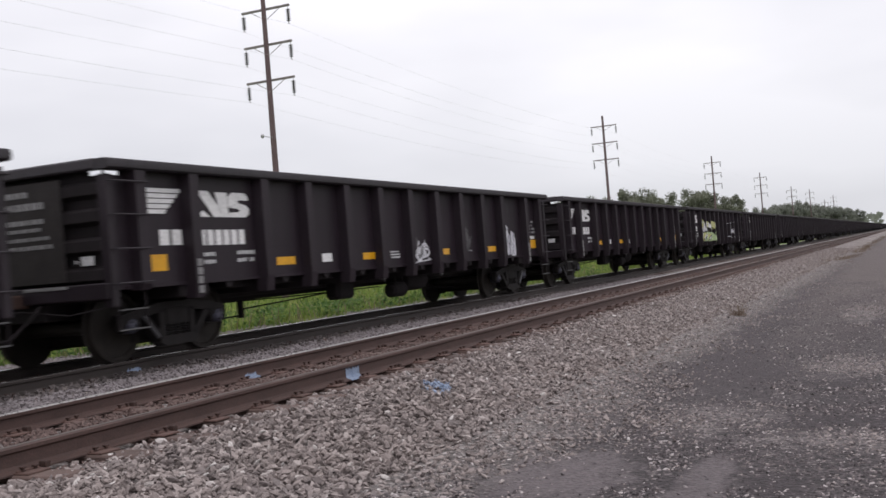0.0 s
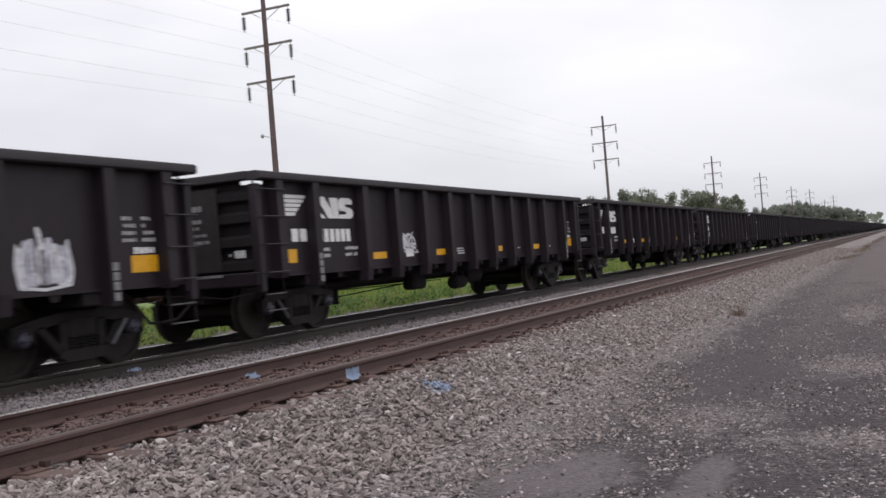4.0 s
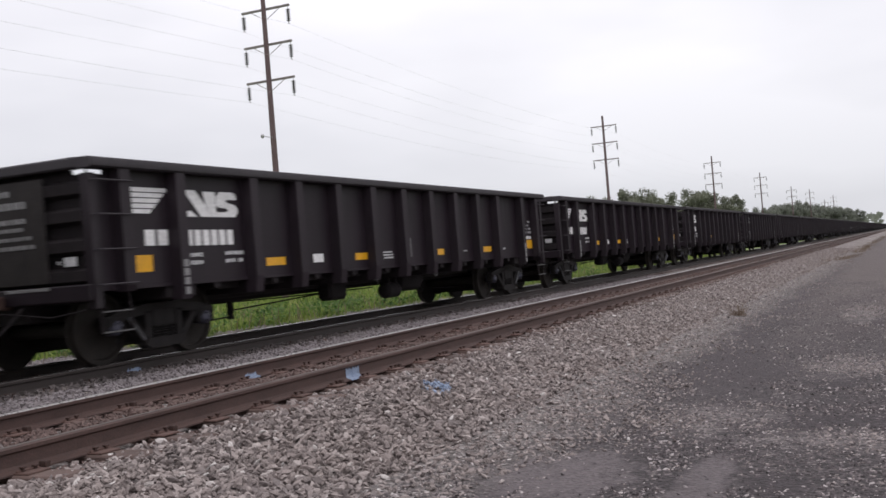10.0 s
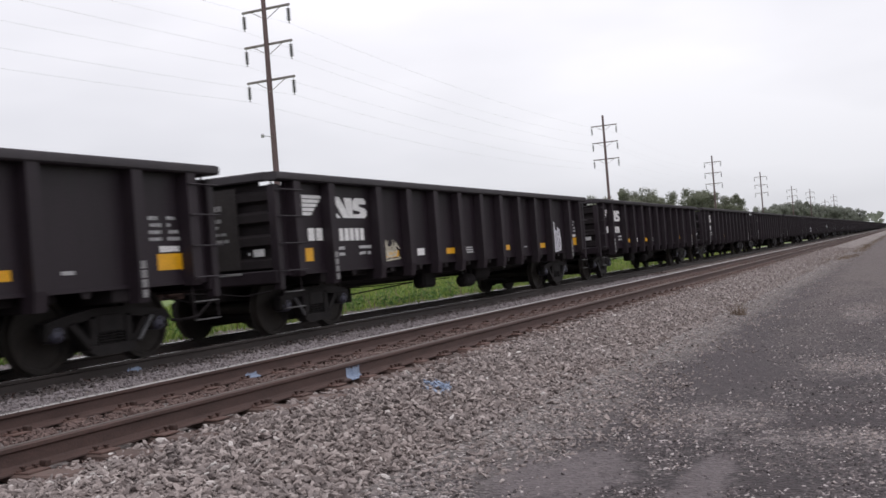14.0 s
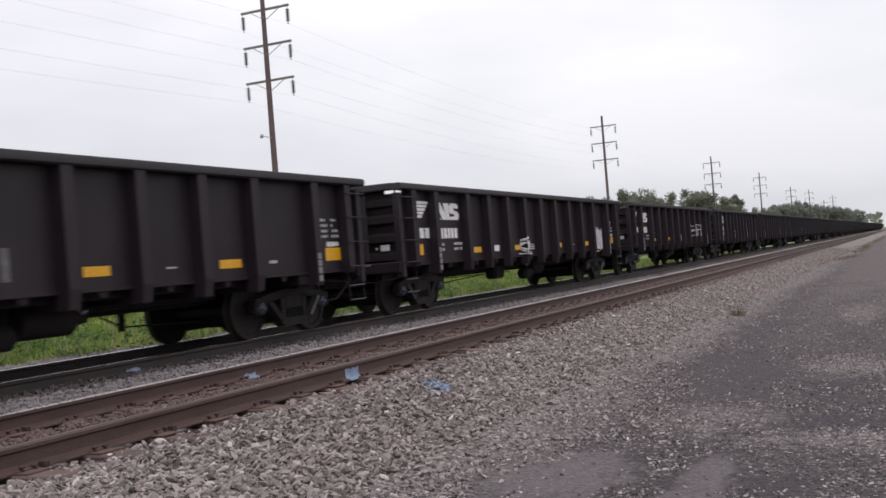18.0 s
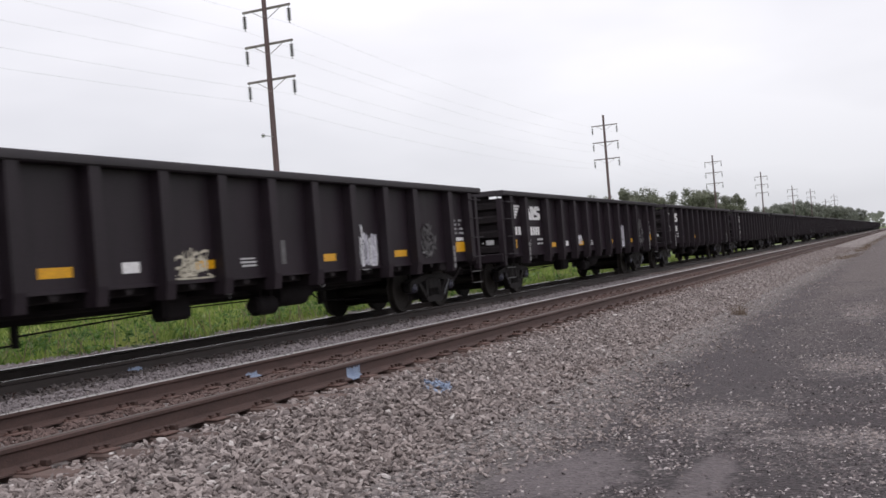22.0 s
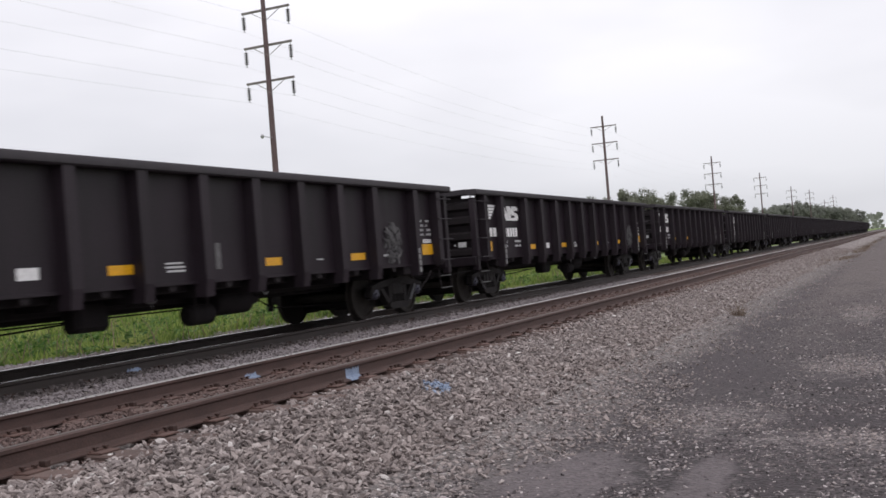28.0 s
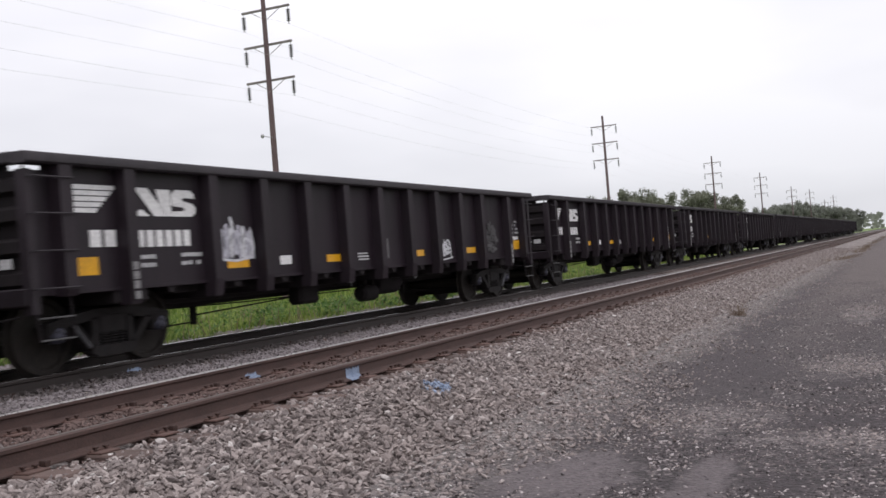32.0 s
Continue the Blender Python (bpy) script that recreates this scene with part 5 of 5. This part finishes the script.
def build_trees():
    kits = []
    for i, (h, s, n) in enumerate(((13, 4.2, 8000), (11, 4.5, 8000), (14.5, 3.9, 8000))):
        t, c = tree_shape(20 + i, h, s, n, 0.5)
        kits.append((h, t.mesh("trunk", "bark", True), c.mesh("crown", "leaf")))
    # distant trees: same meshes, with haze put into the leaf colour
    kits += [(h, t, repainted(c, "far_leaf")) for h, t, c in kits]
    t, c = tree_shape(31, 13, 3.6, 1500, 0.5)
    kits.append((13, t.mesh("trunk", "bark", True), c.mesh("crown", "leaf")))

    def plant(kind, angle, dist, height, label, group):
        h, t, c = kits[kind]
        ob = thing("tree", label, "tree", group)
        part("trunk", t, None, ob)
        part("crown", c, None, ob)
        a = radians(angle)
        k = height / h
        x, y = dist * math.cos(a), dist * math.sin(a)
        ob.matrix_basis = pose(x, y, level(y) - 0.06, 0, 0, (angle * 97) % 360) @ Matrix.Diagonal((k, k, k, 1))

    near = "trees beyond the power line"
    for kind, angle, dist, top in ((1, 14.2, 215, 2.75), (0, 13.75, 220, 3.22), (1, 13.1, 226, 2.85), (6, 12.85, 218, 3.22), (1, 12.15, 222, 2.7), (1, 11.85, 230, 2.4),
                                   (1, 10.15, 255, 2.85), (0, 9.85, 262, 2.75), (1, 9.2, 256, 2.1), (0, 8.65, 258, 2.38), (1, 8.3, 262, 2.0), (2, 17.2, 200, 2.95), (1, 16.6, 205, 2.9)):
        plant(kind, angle, dist, math.tan(radians(top)) * dist + 1.4, "thin-leaved tree with bare branches showing" if kind == 6 else "leafy green tree showing above the train", near)
    far = "distant tree line along the railway"
    rng = random.Random(5)
    for i in range(23):
        angle = 6.9 - i * 0.215
        dist = 400 + i * 7
        top = float(np.interp(angle, [1.4, 2.0, 2.5, 3.1, 4.2, 4.9, 5.5, 6.0, 6.8, 7.4], [0.9, 1.03, 1.05, 1.16, 1.34, 1.5, 1.68, 1.55, 1.4, 1.35]))
        if abs(angle - 2.62) < 0.09:
            continue
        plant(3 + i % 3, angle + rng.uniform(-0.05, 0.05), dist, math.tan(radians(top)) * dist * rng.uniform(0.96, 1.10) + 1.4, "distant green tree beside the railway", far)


build_trees()


def build_far_woods():
    """Woods on the horizon, in one mesh."""
    r, o = random.Random(3), Shape()
    for i in range(9000):
        a = radians(r.uniform(-40, 70))
        d = r.uniform(1250, 1500)
        h = 13 + 4 * math.sin(a * 37) + 3 * math.sin(a * 91)
        p = Vector((d * math.cos(a), d * math.sin(a), -0.4 + h * r.random() ** 0.7))
        if abs(p.y - 8) < 16:
            continue
        u = Vector((r.gauss(0, 1), r.gauss(0, 1), r.gauss(0, 1))).normalized()
        w = u.cross(Vector((math.cos(a), math.sin(a), 0.3))).normalized()
        o.add([p - u * 3.2, p + w * 2.4, p + u * 3.2, p - w * 2.4], [(0, 1, 2, 3)])
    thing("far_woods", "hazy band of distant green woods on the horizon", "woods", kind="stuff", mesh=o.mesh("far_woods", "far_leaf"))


build_far_woods()


def build_undergrowth():
    """Bushes that close the foot of the distant tree line, in one mesh."""
    r, o = random.Random(8), Shape()
    for i in range(15000):
        angle = r.uniform(2.0, 7.2)
        a, d = radians(angle), 400 + (6.9 - angle) * 32 + r.uniform(-4, 6)
        top = 5.5 + 1.6 * math.sin(angle * 9) + 1.0 * math.sin(angle * 23)
        p = Vector((d * math.cos(a), d * math.sin(a), -0.4 + top * r.random() ** 0.8))
        u = Vector((r.gauss(0, 1), r.gauss(0, 1), r.gauss(0, 1))).normalized()
        w = u.cross(Vector((math.cos(a), math.sin(a), 0.3))).normalized()
        k = r.uniform(0.35, 0.75)
        o.add([p - u * k, p + w * k * 0.7, p + u * k, p - w * k * 0.7], [(0, 1, 2, 3)])
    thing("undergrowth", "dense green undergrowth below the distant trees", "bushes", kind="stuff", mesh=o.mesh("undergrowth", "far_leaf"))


build_undergrowth()


# ---- grass and weeds ----
def blades(o, r, x, y, z, h, w, lean):
    a = r.uniform(0, 6.283)
    dx, dy = math.cos(a), math.sin(a)
    bx, by = r.gauss(0, lean) * h, r.gauss(0, lean) * h
    o.add([(x - dx * w, y - dy * w, z), (x + dx * w, y + dy * w, z), (x + dx * w * 0.7 + bx * 0.4, y + dy * w * 0.7 + by * 0.4, z + h * 0.6), (x - dx * w * 0.7 + bx * 0.4, y - dy * w * 0.7 + by * 0.4, z + h * 0.6), (x + bx, y + by, z + h)],
          [(0, 1, 2, 3), (3, 2, 4)])


def build_grass():
    r, o = random.Random(11), Shape()
    for i in range(62000):
        y = 13.5 + 26 * r.random() ** 1.9
        reach = 8 + (y - 13) * 1.0
        x = y * 0.86 - 2 + (90) * r.random() ** 1.7
        if y < 15.3 - max(0, x - 11) * 0.30 + 0.5 * noise.noise(Vector((x * 0.9, 2, 7))):
            continue
        tuft = noise.noise(Vector((x * 0.5, y * 0.5, 0)))
        lump = noise.noise(Vector((x * 1.7, y * 1.7, 4)))
        h = (0.13 + 0.24 * max(0, tuft + 0.35) + 0.26 * max(0, lump)) * r.uniform(0.5, 1.25)
        if y < 14.2:
            h *= 0.5
        blades(o, r, x, y, level(y) - 0.07, h, (0.012 + 0.010 * (y - 13) / 10) * (1.5 if lump > 0.15 else 1.0), 0.42)
    leafy = Shape()
    for i in range(260):
        y = 13.7 + 9 * r.random() ** 1.5
        x = y * 0.86 - 2 + 40 * r.random() ** 1.4
        if y < 15.0 - max(0, x - 11) * 0.30:
            continue
        tall = r.uniform(0.18, 0.55)
        for j in range(34):
            p = Vector((x + r.gauss(0, 0.16), y + r.gauss(0, 0.16), level(y) - 0.05 + tall * r.random() ** 0.7))
            u = Vector((r.gauss(0, 1), r.gauss(0, 1), r.gauss(0, 0.5))).normalized()
            w = u.cross(Vector((r.gauss(0, 0.4), r.gauss(0, 0.4), 1))).normalized()
            k = r.uniform(0.035, 0.085)
            leafy.add([p - u * k, p + w * k * 0.5, p + u * k, p - w * k * 0.5], [(0, 1, 2, 3)])
    thing("leafy_weeds", "broad-leaved green weeds growing among the grass", "weeds", kind="stuff", mesh=leafy.mesh("leafy_weeds", "broad_leaf"))
    weeds = Shape()
    for i in range(900):
        y = 13.5 + 12 * r.random() ** 1.6
        x = y * 0.86 - 2 + 60 * r.random() ** 1.5
        blades(weeds, r, x, y, level(y) - 0.07, r.uniform(0.35, 0.75), 0.010, 0.35)
    thing("dry_stalks", "pale dry stalks standing in the green grass", "grass", kind="stuff", mesh=weeds.mesh("dry_stalks", "dry"))
    thing("grass", "tall bright green grass beside the track", "grass", kind="stuff", mesh=o.mesh("grass", "grass"))


build_grass()


def build_weeds():
    r = random.Random(31)
    for x, y, h, n, wide in ((18.2, 2.72, 0.34, 260, 0.17), (13.9, 3.05, 0.09, 40, 0.16), (60.0, 3.45, 0.13, 40, 0.35), (63, 3.3, 0.12, 40, 0.3), (68, 2.8, 0.16, 50, 0.4), (71, 2.6, 0.17, 50, 0.4), (75, 2.5, 0.15, 50, 0.4), (80, 3.0, 0.16, 50, 0.4), (48, 3.2, 0.16, 60, 0.25), (43, 2.9, 0.14, 50, 0.25), (36, 2.9, 0.10, 40, 0.2), (8.32, 3.78, 0.07, 16, 0.10)):
        o = Shape()
        for i in range(n):
            px, py = x + r.gauss(0, wide * 1.6 if x > 30 else wide * 0.5), y + r.gauss(0, wide * 0.5)
            blades(o, r, px - x, py - y, level(py) - level(y) - 0.03, h * r.uniform(0.35, 1.3) * math.exp(-2.0 * ((px - x) ** 2 + (py - y) ** 2) / wide ** 2 / (6 if x > 30 else 1)), 0.003 + (0.005 if x > 30 else 0), 0.6)
        thing("weed", "small dry brown weed growing in the gravel", "weed", "weeds in the gravel", at=(x, y, level(y)), mesh=o.mesh("weed", "dry"))


build_weeds()


def build_verge():
    """Thin dry grass between ballast and road, farther along."""
    r, o = random.Random(41), Shape()
    for i in range(5200):
        x = 46 + 110 * r.random() ** 1.3
        y = 2.55 + r.gauss(0, 0.22)
        if noise.noise(Vector((x * 0.16, y * 1.2, 9.0))) < -0.05:
            continue
        blades(o, r, x, y, level(y) - 0.03, r.uniform(0.05, 0.17), 0.008, 0.6)
    thing("dry_verge", "sparse dry brown grass along the gravel edge", "grass", kind="stuff", mesh=o.mesh("dry_verge", "dry"))


build_verge()


# ---- loose stones ----
PHI = (1 + 5 ** 0.5) / 2
ICO_V = np.array([(-1, PHI, 0), (1, PHI, 0), (-1, -PHI, 0), (1, -PHI, 0), (0, -1, PHI), (0, 1, PHI), (0, -1, -PHI), (0, 1, -PHI), (PHI, 0, -1), (PHI, 0, 1), (-PHI, 0, -1), (-PHI, 0, 1)]) / 1.902
ICO_F = np.array([(0, 11, 5), (0, 5, 1), (0, 1, 7), (0, 7, 10), (0, 10, 11), (1, 5, 9), (5, 11, 4), (11, 10, 2), (10, 7, 6), (7, 1, 8), (3, 9, 4), (3, 4, 2), (3, 2, 6), (3, 6, 8), (3, 8, 9), (4, 9, 5), (2, 4, 11), (6, 2, 10), (8, 6, 7), (9, 8, 1)])


def stone_forms(rng, n):
    """n angular crushed stones of unit size: rough lumps cut flat on several sides."""
    forms = []
    for i in range(n):
        v = ICO_V * rng.uniform(0.85, 1.3, (12, 1))
        for j in range(6):
            cut = rng.normal(size=3)
            cut /= np.linalg.norm(cut)
            v = v - np.outer(np.maximum(v @ cut - rng.uniform(0.30, 0.62), 0), cut)
        v = v * rng.uniform((1.05, 0.75, 0.5), (1.75, 1.2, 0.85))
        a = Euler((rng.uniform(-0.75, 0.75), rng.uniform(-0.75, 0.75), rng.uniform(0, 6.28))).to_matrix()
        forms.append(v @ np.array(a).T)
    return forms


def scatter(name, xyz, size, mat, label, seed, category="stones", tall=1.0):
    rng = np.random.default_rng(seed)
    forms = np.array(stone_forms(rng, 40))
    n = len(xyz)
    pick = rng.integers(0, 40, n)
    v = forms[pick] * size[:, None, None] * np.array((1, 1, tall))
    turn = rng.uniform(0, 6.283, n)
    c, s = np.cos(turn)[:, None], np.sin(turn)[:, None]
    v = np.stack([v[:, :, 0] * c - v[:, :, 1] * s, v[:, :, 0] * s + v[:, :, 1] * c, v[:, :, 2]], -1) + xyz[:, None, :]
    faces = (ICO_F[None] + 12 * np.arange(n)[:, None, None]).reshape(-1, 3)
    me = bpy.data.meshes.new(name)
    me.vertices.add(12 * n)
    me.vertices.foreach_set("co", v.reshape(-1).astype(np.float32))
    me.loops.add(len(faces) * 3)
    me.loops.foreach_set("vertex_index", faces.reshape(-1).astype(np.int32))
    me.polygons.add(len(faces))
    me.polygons.foreach_set("loop_start", np.arange(0, len(faces) * 3, 3, dtype=np.int32))
    me.update(calc_edges=True)
    me.shade_flat()
    me.materials.append(M[mat])
    return thing(name, label, category, kind="stuff", mesh=me)


def lay(rng, n, x0, x1, y0, y1, sink, thin=1.5):
    x = x0 + (x1 - x0) * rng.random(n) ** thin
    y = rng.uniform(y0, y1, n)
    z = np.interp(y, [p[0] for p in PROFILE], [p[1] for p in PROFILE])
    return np.stack([x, y, z - sink], -1)


def on_tie(p):
    """Which points lie over a tie of the empty track."""
    return np.abs((p[:, 0] - 6.10 + 0.319) % 0.638 - 0.319) < 0.15


def build_stones():
    rng = np.random.default_rng(4)
    # shoulder of the empty track, thinning out into the road
    a = lay(rng, 66000, 4.2, 75, 1.5, 5.16, 0.0, 2.1)
    edge = np.array([noise.noise(Vector((x * 0.7, y * 0.7, 5.0))) for x, y, z in a])
    keep = rng.random(len(a)) < np.clip((a[:, 1] - 1.75 + edge * 1.1) / 0.95, 0.03, 1.0) * np.where(a[:, 1] > 4.98, 0.45, 1.0)
    keep &= ~(on_tie(a) & (a[:, 1] > 4.76)) | (rng.random(len(a)) < 0.3)
    cx, cy, along, across, turn = SMOOTH_PATCHES[0]
    keep &= (((a[:, 0] - cx) / along) ** 2 + ((a[:, 1] - cy) / across) ** 2 + edge * 1.2 > 0.9) | (rng.random(len(a)) < 0.04)
    a = a[keep]
    size = rng.uniform(0.013, 0.033, len(a)) * np.clip(0.55 + (a[:, 1] - 1.6) * 0.28, 0.5, 1.05) * np.where(rng.random(len(a)) < 0.08, 1.4, 1.0) * np.clip(0.96 - (a[:, 0] - 6) * 0.012, 0.72, 0.94)
    a[:, 2] += rng.uniform(-0.02, 0.018, len(a))
    blue = ((a[:, 0] - 8.87) * 0.55 - (a[:, 1] - 4.17) * 0.83) ** 2 / 0.14 ** 2 + ((a[:, 0] - 8.87) * 0.83 + (a[:, 1] - 4.17) * 0.55) ** 2 / 0.42 ** 2 < rng.uniform(0.25, 1.15, len(a))
    scatter("ballast_stones", a[~blue], size[~blue], "stone", "loose crushed grey ballast stones beside the track", 1)
    scatter("painted_stones", a[blue], size[blue], "blue", "ballast stones sprayed with light blue paint", 2)
    # between and beside the rails
    for y0, y1, n, sd, mat in ((5.38, 6.68, 11000, 3, "stone_rusty"), (4.82, 5.20, 3000, 8, "stone_rusty"), (6.90, 8.82, 14500, 5, "stone_pale"), (8.72, 9.14, 3000, 12, "stone_dark"), (10.9, 14.7, 11000, 6, "stone_pale")):
        b = lay(rng, n, 4.5, 38, y0, y1, 0.010)
        b[:, 2] += rng.uniform(-0.01, 0.012, len(b))
        if y1 < 5.3:
            b = b[~on_tie(b) | (rng.random(len(b)) < 0.25)]
        low, high = (0.013, 0.030) if y0 < 6 else (0.017, 0.038)
        scatter("ballast_stones", b, rng.uniform(low, high, len(b)), mat, "loose grey ballast stones between the rails", sd)
    # chippings on the road: few where the dirt is worn smooth, pale ones in belts between the wheel tracks
    c = lay(rng, 76000, 4.8, 30, -0.6, 2.9, -0.003, 1.9)
    clear = np.array([noise.noise(Vector((x * 0.8, y * 1.3, 3.1))) for x, y, z in c])
    torn = np.array([noise.noise(Vector((x * 2.6, y * 4.2, 8.3))) for x, y, z in c])

    def inside(zones, slack=0.0):
        hit = np.zeros(len(c), bool)
        for cx, cy, along, across, turn in zones:
            u = (c[:, 0] - cx) * math.cos(turn) + (c[:, 1] - cy) * math.sin(turn)
            v = (c[:, 1] - cy) * math.cos(turn) - (c[:, 0] - cx) * math.sin(turn)
            hit |= (u / along) ** 2 + (v / across) ** 2 + clear * 0.6 + torn * 0.9 + rng.uniform(-0.3, 0.3, len(c)) < 1.0 + slack
        return hit

    smooth, damp, belt = inside(SMOOTH_PATCHES), inside(DAMP_PATCHES), inside(PALE_BELTS, 0.2)
    lane = (np.abs(c[:, 1] - LANE_Y - 0.85 * np.clip((c[:, 0] - 9) / 6, 0, 1) + clear * 0.35 + torn * 0.25) < 0.42) & (c[:, 0] > 8.9 + torn)
    chance = np.where(smooth, 0.03, np.where(belt, 1.0, np.where(lane, 0.12, np.where(damp, 0.35, np.clip(1.25 - c[:, 0] * 0.045, 0.1, 1.0)))))
    keep = rng.random(len(c)) < chance
    c, clear, belt = c[keep], clear[keep], belt[keep]
    pale = rng.random(len(c)) < np.where(belt, 0.75, np.where(c[:, 1] > 2.0 + clear * 0.5, 0.5, 0.2))
    scatter("road_grit", c[pale], rng.uniform(0.006, 0.015, pale.sum()), "stone", "scattered pale grit on the service road", 14)
    c = c[~pale]
    scatter("road_chippings", c, rng.uniform(0.006, 0.0185, len(c)), "road_stone", "scattered dark chippings on the service road", 7)
    # stones that can be told apart nearest the camera
    bed = bpy.data.objects["ballast_bed"]
    rng2 = np.random.default_rng(9)
    forms = []
    for f in stone_forms(rng2, 12):
        me = bpy.data.meshes.new("stone")
        me.from_pydata([tuple(p) for p in f], [], [tuple(int(i) for i in t) for t in ICO_F])
        me.materials.append(M["stone"])
        forms.append(me)
    for i in range(300):
        y = rng2.uniform(2.6, 4.9)
        x = rng2.uniform(4.4, 8.5)
        k = rng2.uniform(0.022, 0.033)
        part("stone", forms[i % 12], None, bed, at=pose(x, y, level(y) + 0.014, 0, 0, rng2.uniform(0, 360)) @ Matrix.Diagonal((k, k, k, 1)))


build_stones()


# ---- what moves: the train runs past, its wheels turn ----
def motions():
    times, run = [t for t, s in TRAVEL], [s for t, s in TRAVEL]
    for n, car in CARS.items():
        x = FIRST + n * SPACING
        walk(car, [(t, pose(x - s, TRAIN_C, 0)) for t, s in TRAVEL])
        seen = [i / FPS for i in range(0, 32 * FPS + 1) if -4 < x - np.interp(i / FPS, times, run) < 48]
        if not seen:
            continue
        for truck in [o for o in car.children if o.name.startswith("truck")]:
            for wheel in [o for o in truck.children if o.name.startswith("wheelset")]:
                at = wheel.location.copy()
                first, last = seen[0], seen[-1]
                rows = [(t, -math.degrees(np.interp(t, times, run) / WHEEL_R)) for t in seen]
                rows = ([(0, rows[0][1])] if first > 0.5 else []) + rows + ([(32, rows[-1][1])] if last < 31.5 else [])
                walk(wheel, [(t, pose(at.x, at.y, at.z, 0, a, 0)) for t, a in rows])


motions()
